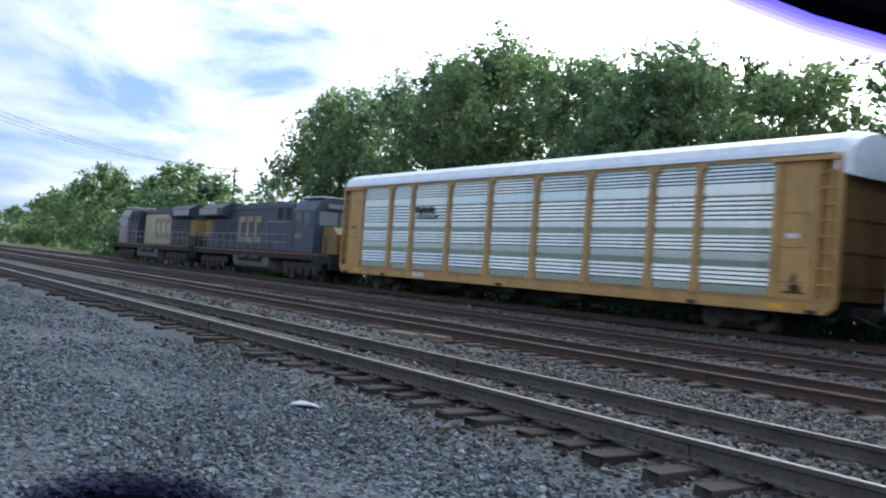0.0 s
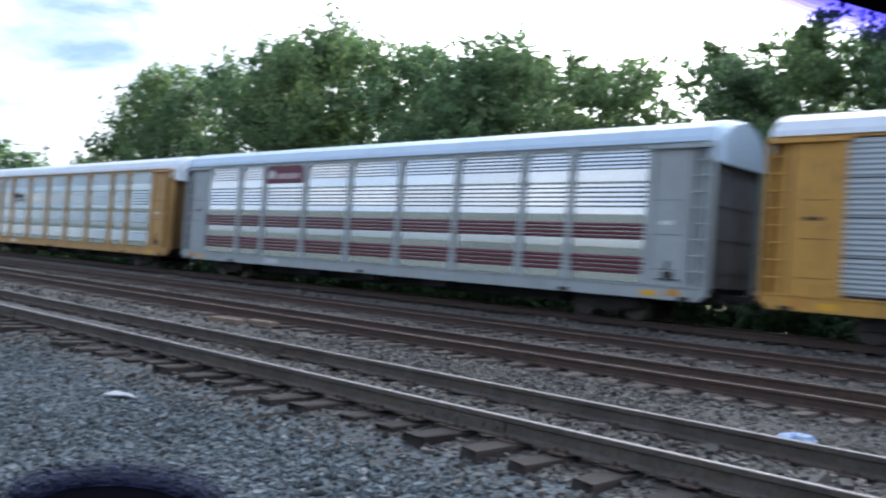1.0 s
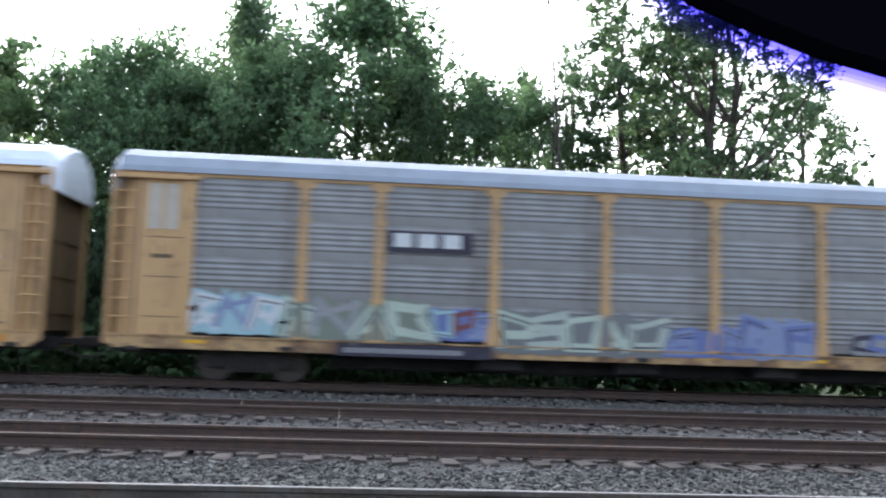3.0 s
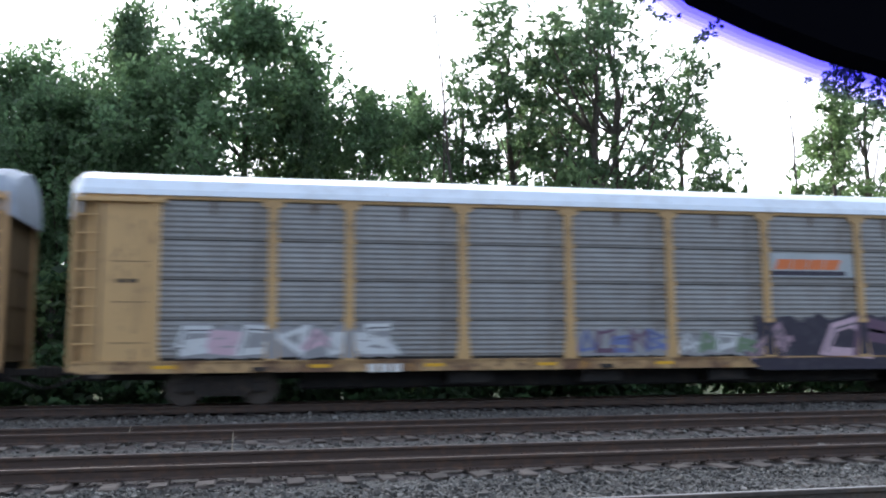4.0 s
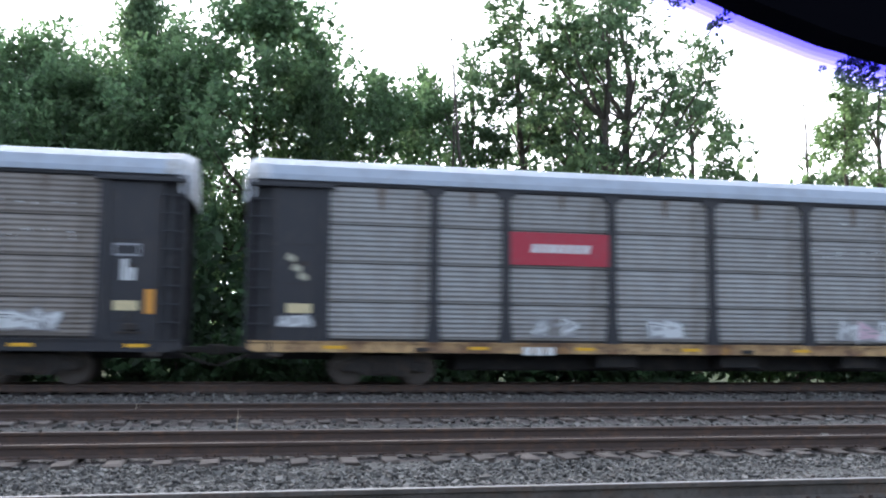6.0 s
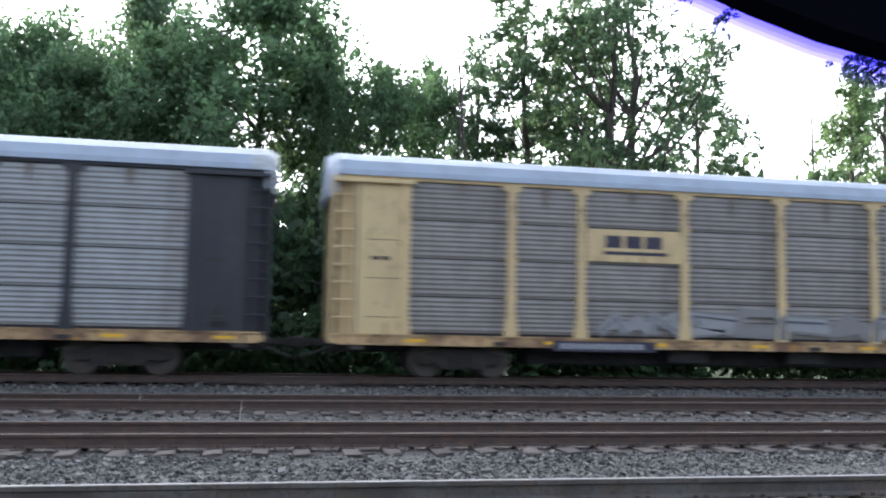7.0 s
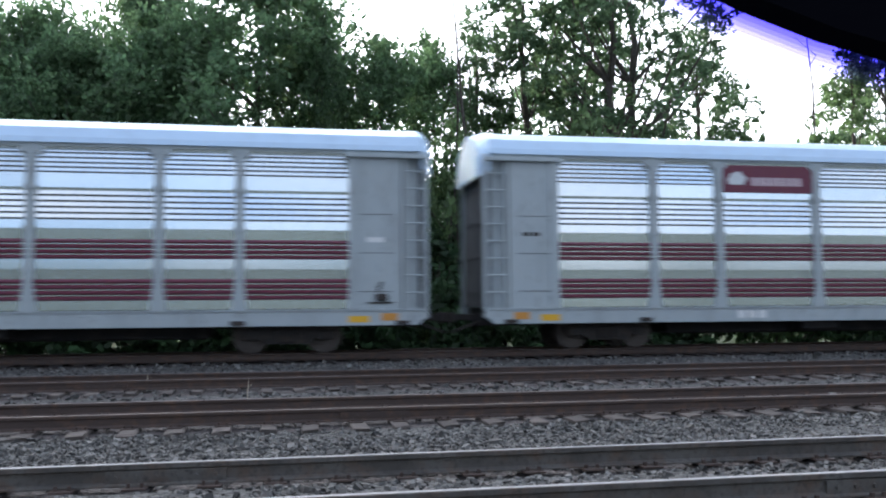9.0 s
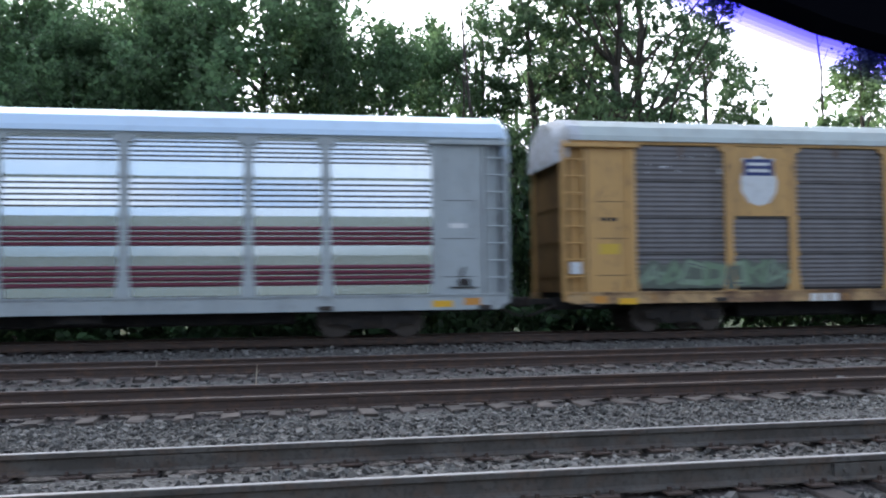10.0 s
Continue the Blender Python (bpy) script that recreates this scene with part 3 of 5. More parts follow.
def make_autorack(k, label, paint, panels, roof, sill=None, ribbed=False, end_paint=None, joints=False, sill_z=0.69, tape=False, hood_paint=None):
    """A covered car carrier, its centre over the rails at the empty; the camera's side is -y."""
    car = thing("autorack_car", label, "freight car", pose(TRAIN_X + (k - 0.5) * CAR_PITCH, TRAIN_Y, TRAIN_Z), "covered freight cars of the train")
    sill = sill or paint
    end_paint = end_paint or paint
    # underframe
    bm = boxed(-13.2, 13.2, -1.38, 1.38, 0.93, 1.08)
    box(bm, -13.4, 13.4, -0.35, 0.35, 0.62, 0.94)
    box(bm, -8.2, 8.2, -0.6, 0.6, 0.36, 0.94, bevel=0.05)
    for x in range(-12, 13, 2):
        box(bm, x - 0.06, x + 0.06, -1.36, 1.36, 0.80, 0.94)
    for x in (-4.5, -1.0, 2.6):
        box(bm, x, x + 1.1, -1.2, -0.6, 0.45, 0.82, bevel=0.04)
    part("underframe", bm, STEEL_BLACK, car, "black steel underframe")
    for s in (-1, 1):
        y0, y1 = sorted((s * 1.40, s * 1.545))
        bm = prism(bmesh.new(), [(-13.45, 0.90), (-13.2, sill_z), (-11.4, sill_z), (11.4, sill_z), (13.2, sill_z), (13.45, 0.90), (13.45, 1.085), (-13.45, 1.085)], y0, y1)
        y0, y1 = sorted((s * 1.545, s * 1.575))
        box(bm, -13.3, 13.3, y0, y1, 1.045, 1.083)
        part("side_sill", bm, sill, car)
        y0, y1 = sorted((s * 1.44, s * 1.535))
        part("top_rail", boxed(-13.45, 13.45, y0, y1, 4.90, 4.99, bevel=0.01), paint, car)
    # the side towards the camera, panel by panel
    me = post_mesh(paint)
    for x in POSTS:
        shared("side_post", me, car, pose(x, 0, 0))
    for i in range(9):
        w, c = EDGES[i + 1] - EDGES[i], (EDGES[i] + EDGES[i + 1]) / 2
        for r in range(4):
            h = 0.918 if joints else 0.946
            foot = 0.055 if r == 0 and not ribbed else 0.0
            shared("side_panel", panel_mesh(w, r, ribbed, panels, h - foot), car, pose(c, FACE, ROWS[r] + foot))
    # black sheet added behind the panels so that open joints read as shadow
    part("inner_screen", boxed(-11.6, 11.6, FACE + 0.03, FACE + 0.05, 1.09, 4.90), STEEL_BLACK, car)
    part("far_side", boxed(-11.6, 11.6, 1.46, 1.50, 1.09, 4.90), panels[0], car)
    for s in (-1, 1):
        a, b = sorted((s * 11.5, s * 12.83))
        bm = boxed(a, b, FACE - 0.03, FACE + 0.02, 1.09, 4.90)
        part("side_end_panel", bm, end_paint, car)
        for z in (1.5, 2.45, 3.4):
            part("panel_seam", boxed(a + 0.25, b - 0.25, FACE - 0.036, FACE - 0.031, z, z + 0.014), STEEL_DARK, car)
        x = s * 11.62
        bm = prism(bmesh.new(), [(x - 0.17, 1.085), (x + 0.17, 1.085), (x + 0.11, 1.6), (x + 0.11, 4.9), (x - 0.11, 4.9), (x - 0.11, 1.6)], FACE - 0.085, FACE - 0.028)
        part("end_post", bm, end_paint, car)
        a2, b2 = sorted((s * 11.4, s * 13.42))
        part("eave_board", boxed(a2, b2, FACE - 0.16, FACE - 0.02, 4.80, 4.89, bevel=0.01), end_paint, car)
        part("gap_shadow_strip", boxed(*sorted((s * 12.80, s * 12.86)), FACE - 0.035, FACE + 0.02, 1.09, 4.8), STEEL_DARK, car)
        a, b = sorted((s * 11.5, s * 13.42))
        part("far_side_end", boxed(a, b, 1.46, 1.5, 1.09, 4.9), end_paint, car)
        a, b = sorted((s * 12.86, s * 13.45))
        part("corner_sheet", boxed(a, b, FACE + 0.14, FACE + 0.18, 1.0, 4.85), end_paint, car)
        bm = bmesh.new()
        for e in (s * 12.88, s * 13.42):
            box(bm, e - 0.04, e + 0.04, FACE - 0.06, FACE + 0.06, 0.85, 4.88)
        lad = part("ladder", bm, end_paint, car)
        for j in range(9):
            z = 1.05 + j * 0.43
            part("rung", rod(bmesh.new(), (a, FACE - 0.04, z), (b, FACE - 0.04, z), 0.022, sides=6), end_paint, lad)
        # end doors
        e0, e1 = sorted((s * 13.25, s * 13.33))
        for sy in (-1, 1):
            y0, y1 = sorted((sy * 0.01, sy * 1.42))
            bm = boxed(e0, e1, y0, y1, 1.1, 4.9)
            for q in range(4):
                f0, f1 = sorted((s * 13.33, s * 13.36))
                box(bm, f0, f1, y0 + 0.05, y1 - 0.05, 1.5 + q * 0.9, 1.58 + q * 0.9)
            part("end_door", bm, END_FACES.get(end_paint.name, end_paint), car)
        # coupler
        bm = boxed(*sorted((s * 13.3, s * 14.02)), -0.09, 0.09, 0.76, 0.92, bevel=0.02)
        box(bm, *sorted((s * 13.92, s * 14.16)), -0.14, 0.12, 0.70, 0.98, bevel=0.04)
        rod(bm, (s * 13.3, -0.45, 0.75), (s * 14.1, -0.30, 0.45), 0.03, sides=6)
        part("coupler", bm, STEEL_DARK, car)
        make_truck(car, s * 10.05)
        # hood over the end of the roof
        hood = bmesh.new()
        ring = [(1.60, 4.985), (1.575, 5.12), (1.44, 5.37), (1.12, 5.55), (0.6, 5.68), (0.0, 5.72)]
        prof = [(-y, z + 0.012) for y, z in ring] + [(y, z + 0.012) for y, z in ring[-2::-1]]
        sweep(hood, prof, s * 12.95, s * 13.30, closed=False)
        cap0 = [hood.verts.new((s * 13.30, y, z)) for y, z in prof]
        cap1 = [hood.verts.new((s * 13.56, y * 0.80, z - 0.06 - 0.10 * abs(y))) for y, z in prof]
        low = [hood.verts.new((s * 13.58, y * 0.80, 4.42)) for y, z in prof]
        for p, q in ((cap0, cap1), (cap1, low)):
            for i in range(len(prof) - 1):
                hood.faces.new((p[i], p[i + 1], q[i + 1], q[i]))
        for i in (0, -1):
            y = prof[i][0]
            v = hood.verts.new((s * 13.30, y, 4.55))
            hood.faces.new((cap0[i], cap1[i], low[i], v))
        bmesh.ops.recalc_face_normals(hood, faces=hood.faces[:])
        bmesh.ops.solidify(hood, geom=hood.faces[:], thickness=0.015)
        part("roof_hood", hood, hood_paint or roof, car)
    # roof sheets
    ring = [(1.60, 4.985), (1.575, 5.12), (1.44, 5.37), (1.12, 5.55), (0.6, 5.68), (0.0, 5.72)]
    bm = bmesh.new()
    sweep(bm, [(-y, z) for y, z in ring] + [(y, z) for y, z in ring[-2::-1]], -13.2, 13.2, closed=True)
    part("roof", bm, roof, car)
    if joints and not ribbed and panels[0] is not PALE:
        rnd = random.Random(200 + k)
        for i in range(9):
            x = (EDGES[i] + EDGES[i + 1]) / 2 + rnd.uniform(-0.1, 0.1)
            w, z = rnd.uniform(0.05, 0.11), rnd.uniform(4.35, 4.65)
            part("rust_run", prism(bmesh.new(), [(x - w * 0.4, z), (x + w * 0.3, z - 0.05), (x + w, 4.86), (x - w, 4.87)], FACE - 0.024, FACE - 0.019), RUST_RUN, car, "brown rust run below the eave")
    # hand brake at one end, marks on the sill
    bm = boxed(12.15, 12.45, FACE - 0.10, FACE - 0.03, 1.28, 1.46, bevel=0.03)
    box(bm, 11.95, 12.6, FACE - 0.065, FACE - 0.035, 1.22, 1.26)
    rod(bm, (12.2, FACE - 0.07, 1.5), (12.32, FACE - 0.07, 1.75), 0.025, sides=6)
    part("brake_gear", bm, STEEL_DARK, car, "dark brake gear box")
    if not tape:
        for x in (-12.0, 11.5):
            plate(car, "sill_mark", "yellow mark on the sill", x, x + 0.5, 0.76, 0.92, YELLOW_TAPE, y=-1.547)
            plate(car, "sill_mark", "orange mark on the sill", x + 0.8 if x > 0 else x - 0.7, x + 1.2 if x > 0 else x - 0.3, 0.80, 0.98, plain(0.62, 0.28, 0.05), y=-1.547)
    for x in (-9.35, -0.6, 8.7):
        part("jacking_pad", boxed(x, x + 0.34, -1.585, -1.546, sill_z + 0.02, sill_z + 0.13, bevel=0.01), STEEL_DARK, car)
    for x in (-12.95, 12.65):
        part("sill_step", boxed(x, x + 0.34, -1.60, -1.42, 0.70, 0.80, bevel=0.01), STEEL_DARK, car, "dark step under the corner")
    # reflectors and small stencilled notices
    for x in () if not tape else (-11.6, -8.0, -5.2, -2.3, 0.9, 3.8, 6.8, 9.7, 12.2):
        plate(car, "reflector", "yellow reflector tape", x, x + 0.5, 0.90, 0.98, YELLOW_TAPE, y=-1.547)
    bars(car, "stencil", "pale stencilled notice", -6.6, -5.7, 0.78, 0.98, 3, WHITE_PAINT, y=-1.547)
    bars(car, "stencil", "stencilled notice", 11.95, 12.5, 2.72, 2.84, 1, STEEL_DARK if tape else WHITE_PAINT, y=FACE - 0.032)
    bars(car, "stencil", "dark stencilled notice", -12.45, -11.95, 2.9, 3.0, 2, STEEL_DARK, y=FACE - 0.032)
    return car


def paint_of(name, c, dirt=(0.10, 0.07, 0.05), amount=0.62):
    return material(name, c, 0.55, spots=[(1.3, amount - 0.12, amount + 0.12, (c[0] * 0.55 + dirt[0] * 0.45, c[1] * 0.55 + dirt[1] * 0.45, c[2] * 0.55 + dirt[2] * 0.45)), (9, 0.58, 0.72, dirt)], bump=0.001, bump_scale=30, streak=0.3)


def sheet_of(name, c, metal, rough, dirt, low, high):
    return material(name, c, rough, metal, spots=[(0.9, low, high, dirt), (7, 0.55, 0.8, tuple(0.6 * a + 0.4 * b for a, b in zip(c, dirt)))], bump=0.0007, bump_scale=9, per="object", per_amount=0.07, streak=0.35)


YELLOW = paint_of("ochre_yellow_paint", (0.56, 0.335, 0.115))
BRIGHT_YELLOW = paint_of("bright_yellow_paint", (0.60, 0.325, 0.065))
TAN = paint_of("faded_tan_paint", (0.60, 0.375, 0.170))
CREAM = paint_of("cream_yellow_paint", (0.60, 0.39, 0.170))
PALE_CREAM = paint_of("pale_cream_paint", (0.64, 0.47, 0.235))
GREY = paint_of("light_grey_paint", (0.42, 0.46, 0.465), (0.22, 0.22, 0.22))
BLACK = paint_of("black_paint", (0.025, 0.026, 0.032), (0.06, 0.05, 0.045))
# end doors: a darker, duller base of each car's paint, with dirt spots
END_FACES = {p.name: paint_of("dark_end_face", c, (0.035, 0.028, 0.024), 0.45) for p, c in ((YELLOW, (0.22, 0.13, 0.05)), (BRIGHT_YELLOW, (0.26, 0.15, 0.045)), (TAN, (0.20, 0.14, 0.075)), (CREAM, (0.20, 0.14, 0.08)), (PALE_CREAM, (0.20, 0.14, 0.08)), (GREY, (0.20, 0.21, 0.22)), (BLACK, (0.014, 0.014, 0.018)))}
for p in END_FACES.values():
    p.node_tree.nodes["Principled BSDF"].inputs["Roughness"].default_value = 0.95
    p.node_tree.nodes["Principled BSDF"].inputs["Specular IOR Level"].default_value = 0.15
SILVER = sheet_of("bright_galvanised_sheet", (0.82, 0.86, 0.87), 0.95, 0.15, (0.58, 0.62, 0.64), 0.5, 0.8)
SILVER_WORN = sheet_of("worn_galvanised_sheet", (0.60, 0.66, 0.64), 0.92, 0.18, (0.40, 0.44, 0.43), 0.45, 0.75)
RUSTY_SILL = material("rust_streaked_sill", (0.52, 0.34, 0.16), 0.7, spots=[(1.1, 0.46, 0.60, (0.20, 0.115, 0.065)), (6, 0.52, 0.68, (0.11, 0.065, 0.045)), (2.2, 0.60, 0.70, (0.50, 0.26, 0.06))])
MAROON = material("maroon_stripe_paint", (0.14, 0.024, 0.048), 0.45, spots=[(3, 0.5, 0.75, (0.16, 0.03, 0.045))])
PALE = sheet_of("pale_galvanised_sheet", (0.435, 0.475, 0.495), 0.35, 0.5, (0.35, 0.375, 0.385), 0.45, 0.75)
DULL = sheet_of("dull_grey_sheet", (0.315, 0.315, 0.308), 0.3, 0.55, (0.19, 0.168, 0.148), 0.40, 0.66)
GRIMY = sheet_of("grimy_brown_sheet", (0.27, 0.245, 0.22), 0.25, 0.6, (0.13, 0.108, 0.09), 0.38, 0.68)
DARK_SHEET = sheet_of("soot_grey_sheet", (0.19, 0.18, 0.18), 0.25, 0.6, (0.11, 0.10, 0.095), 0.38, 0.68)
ROOF_WHITE = material("white_roof_sheet", (0.78, 0.84, 0.90), 0.42, 0.35, spots=[(1.2, 0.5, 0.8, (0.58, 0.60, 0.62)), (8, 0.6, 0.8, (0.45, 0.42, 0.38))])
# white roof sheet with the blue of the reflected sky mixed into its colour
ROOF_SKY_TINT = material("sky_tinted_roof_sheet", (0.55, 0.68, 0.82), 0.42, 0.35, spots=[(1.2, 0.5, 0.8, (0.47, 0.57, 0.68)), (8, 0.62, 0.8, (0.45, 0.46, 0.46))])
ROOF_GREY = material("grey_roof_sheet", (0.34, 0.385, 0.45), 0.55, 0.2, spots=[(1.2, 0.45, 0.75, (0.27, 0.295, 0.33)), (8, 0.6, 0.8, (0.28, 0.25, 0.22))])
HOOD_WHITE = material("worn_white_hood", (0.50, 0.52, 0.55), 0.6, 0.1, spots=[(2.5, 0.45, 0.65, (0.34, 0.33, 0.31)), (9, 0.55, 0.75, (0.22, 0.20, 0.18))])
ROOF_GREEN = material("pale_green_roof_sheet", (0.47, 0.52, 0.50), 0.55, 0.15, spots=[(1.2, 0.45, 0.75, (0.38, 0.40, 0.38))])
DARK_BLUE, RED, ORANGE = plain(0.03, 0.045, 0.16), plain(0.42, 0.035, 0.06), plain(0.72, 0.20, 0.06)
INK, PALE_PINK, CYAN, MINT, PLUM, SPRAY_BLUE = plain(0.035, 0.03, 0.05), plain(0.62, 0.45, 0.52), plain(0.40, 0.58, 0.62), plain(0.50, 0.58, 0.48), plain(0.14, 0.08, 0.13), plain(0.16, 0.20, 0.42)
PINK_GREY = plain(0.36, 0.25, 0.30)
PALE_BLUE, MOSS, PALE_MINT = plain(0.26, 0.31, 0.48), plain(0.22, 0.25, 0.20), plain(0.46, 0.52, 0.45)
SPRAY_WHITE, SPRAY_GREY, SPRAY_GREEN = plain(0.68, 0.70, 0.70), plain(0.33, 0.33, 0.34), plain(0.18, 0.26, 0.16)


def shield(car, x0, x1, z0, z1, low):
    w, h, c = x1 - x0, z1 - z0, (x0 + x1) / 2
    y = FACE - 0.064
    out = [(c + w * 0.5 * a, z0 + h * b) for a, b in ((0, 0), (0.55, 0.06), (0.95, 0.28), (1.0, 0.5), (0.85, 0.66), (0.78, 0.8), (0.9, 0.95), (0.45, 0.93), (0, 1.0), (-0.45, 0.93), (-0.9, 0.95), (-0.78, 0.8), (-0.85, 0.66), (-1.0, 0.5), (-0.95, 0.28), (-0.55, 0.06))]
    p = part("shield_emblem", prism(bmesh.new(), out, y - 0.004, y), low, car, "pale shield emblem with a dark blue top")
    part("shield_band", prism(bmesh.new(), [(c - w * 0.42, z0 + h * 0.60), (c + w * 0.42, z0 + h * 0.60), (c + w * 0.40, z0 + h * 0.93), (c - w * 0.40, z0 + h * 0.93)], y - 0.008, y - 0.005), DARK_BLUE, p)
    for z in (0.67, 0.80):
        part("shield_bar", prism(bmesh.new(), [(c - w * 0.3, z0 + h * z), (c + w * 0.3, z0 + h * z), (c + w * 0.3, z0 + h * (z + 0.06)), (c - w * 0.3, z0 + h * (z + 0.06))], y - 0.012, y - 0.009), SPRAY_WHITE, p)


def silver_car(k, words):
    car = make_autorack(k, words, GREY, [SILVER, MAROON], ROOF_SKY_TINT, ribbed=True)
    p = plate(car, "name_board", "maroon board with pale lettering", -6.95, -4.32, 4.12, 4.84, MAROON)
    bars(p, "lettering", "pale lettering bars", -6.1, -4.6, 4.30, 4.52, 8, plain(0.62, 0.5, 0.52))
    part("emblem", prism(bmesh.new(), [(-6.75, 4.32), (-6.35, 4.32), (-6.25, 4.5), (-6.45, 4.68), (-6.7, 4.62), (-6.8, 4.45)], FACE - 0.066, FACE - 0.0625), SPRAY_WHITE, p)
    return car


def light_dots(car, x0, x1, z0, z1, count, seed):
    """Small white marks painted as daylight coming through holes in the panels."""
    rnd = random.Random(seed)
    bm = bmesh.new()
    for i in range(count):
        x, z, w = rnd.uniform(x0, x1), rnd.choice((z0, z0 + 0.13, z1)) + rnd.uniform(-0.04, 0.04), rnd.uniform(0.02, 0.08)
        prism(bm, [(x, z), (x + w, z + 0.004), (x + w * 0.9, z + 0.03), (x + 0.01, z + 0.035)], FACE - 0.032, FACE - 0.028)
    part("worn_patch", bm, SPRAY_WHITE, car, "white dots painted as light through the panel holes")["kind"] = "stuff"


CARS = []
c = make_autorack(1, "yellow covered car carrier with bright silver ribbed side panels", YELLOW, [SILVER_WORN], ROOF_WHITE, ribbed=True)
bars(c, "lettering", "dark worn lettering", -6.7, -5.2, 3.62, 3.86, 3, INK)
bars(c, "lettering", "dark worn lettering", -6.6, -5.0, 3.38, 3.55, 4, SPRAY_GREY)
CARS.append(c)
CARS.append(silver_car(2, "grey covered car carrier, silver panels with maroon stripes"))
c = make_autorack(3, "bright yellow covered car carrier with pale grey corrugated panels", BRIGHT_YELLOW, [PALE], ROOF_WHITE, joints=True)
plate(c, "name_board", "bright yellow board", -8.85, -7.10, 3.05, 4.88, BRIGHT_YELLOW)
shield(c, -8.25, -7.62, 3.75, 4.62, plain(0.60, 0.42, 0.50))
bars(c, "lettering", "dark lettering line", -8.7, -7.25, 3.40, 3.48, 9, INK)
CARS.append(c)
c = make_autorack(4, "faded tan covered car carrier with pale blue-grey panels", TAN, [PALE], ROOF_WHITE)
for z in (3.10, 3.42, 3.62):
    bars(c, "lettering", "yellow lettering bars", -6.55, -4.95, z, z + 0.16, 4, plain(0.62, 0.38, 0.05))
CARS.append(c)
c = make_autorack(5, "tan covered car carrier with grey panels and pale graffiti", TAN, [DULL], ROOF_GREY, sill=RUSTY_SILL, sill_z=0.76, tape=True)
plate(c, "name_board", "dark lettering ground", -6.85, -4.75, 3.28, 3.80, INK)
bars(c, "lettering", "white block lettering bars", -6.7, -4.9, 3.40, 3.74, 3, SPRAY_WHITE, y=FACE - 0.064)
bars(c, "chalk_mark", "pale chalk marks", -12.6, -11.8, 3.6, 4.7, 2, plain(0.55, 0.5, 0.42), y=FACE - 0.034)
graffiti(c, -11.5, -9.3, 1.12, 2.2, CYAN, [SPRAY_WHITE, PALE_BLUE, SPRAY_WHITE], 1, 3)
graffiti(c, -9.4, -5.8, 1.0, 2.15, MOSS, [MINT, SPRAY_GREY, MINT], 2, 4)
graffiti(c, -5.7, -4.2, 1.1, 2.0, SPRAY_BLUE, [CYAN, plain(0.20, 0.07, 0.07), PALE_BLUE], 3, 3)
graffiti(c, -4.1, 0.1, 0.85, 2.05, plain(0.20, 0.21, 0.21), [MINT, PALE_MINT, MINT], 4, 5)
graffiti(c, 0.2, 2.2, 0.9, 1.75, SPRAY_BLUE, [plain(0.24, 0.28, 0.46), SPRAY_BLUE], 5, 3)
graffiti(c, 2.0, 4.0, 0.9, 2.1, PALE_BLUE, [SPRAY_BLUE, PALE_BLUE], 8, 3)
graffiti(c, 5.0, 7.0, 1.1, 1.8, SPRAY_GREY, [INK, SPRAY_BLUE], 6, 4)
graffiti(c, 7.4, 10.4, 1.1, 2.0, SPRAY_GREY, [SPRAY_WHITE, CYAN], 7, 5)
plate(c, "sill_board", "black lettering board on the sill", -8.0, -4.2, 0.72, 1.03, INK, y=-1.55)
bars(c, "lettering", "worn sill lettering bars", -7.8, -4.9, 0.80, 0.92, 12, SPRAY_GREY, y=-1.556)
CARS.append(c)
c = make_autorack(6, "tan covered car carrier with grey panels, black and pink graffiti", CREAM, [DULL], ROOF_WHITE, sill=RUSTY_SILL, joints=True, sill_z=0.80, tape=True)
bars(c, "lettering", "orange slanted lettering bars", 4.45, 6.4, 3.42, 3.70, 4, ORANGE, lean=0.12, gap=0.08)
plate(c, "emblem_swoosh", "dark stripe under the lettering", 4.35, 6.6, 3.26, 3.38, INK)
plate(c, "emblem_patch", "clean pale patch behind the lettering", 4.35, 6.85, 3.22, 3.86, PALE, y=FACE - 0.057)
graffiti(c, 3.8, 11.2, 0.84, 2.3, INK, [PINK_GREY, INK, PALE_PINK, PLUM], 11, 7)
graffiti(c, -11.0, -6.0, 1.1, 2.0, SPRAY_GREY, [SPRAY_WHITE, PALE_PINK, SPRAY_WHITE], 13, 7)
graffiti(c, -1.2, 1.2, 1.1, 1.9, SPRAY_GREY, [SPRAY_BLUE, PLUM], 14, 5)
graffiti(c, 1.6, 3.8, 1.1, 1.8, SPRAY_GREY, [SPRAY_WHITE, SPRAY_GREEN], 15, 4)
part("sprayed_sill", prism(bmesh.new(), [(3.9, 0.72), (11.2, 0.72), (11.5, 1.03), (3.6, 1.03)], -1.552, -1.548), INK, c, "sill sprayed black")
CARS.append(c)
c = make_autorack(7, "black covered car carrier with grimy brown panels and white graffiti", BLACK, [GRIMY], ROOF_GREY, hood_paint=HOOD_WHITE, joints=True, sill_z=0.80, tape=True)
plate(c, "name_board", "black board", -9.02, -6.95, 3.02, 3.96, BLACK, y=FACE - 0.09)
for x0, x1, z0, z1 in ((-8.75, -8.0, 3.28, 3.38), (-8.75, -8.0, 3.60, 3.70), (-8.75, -8.62, 3.38, 3.60), (-8.1, -7.98, 3.38, 3.60), (-7.9, -7.76, 3.28, 3.70), (-7.35, -7.2, 3.28, 3.70)):
    plate(c, "emblem_bar", "white emblem bar", x0, x1, z0, z1, SPRAY_WHITE, y=FACE - 0.096)
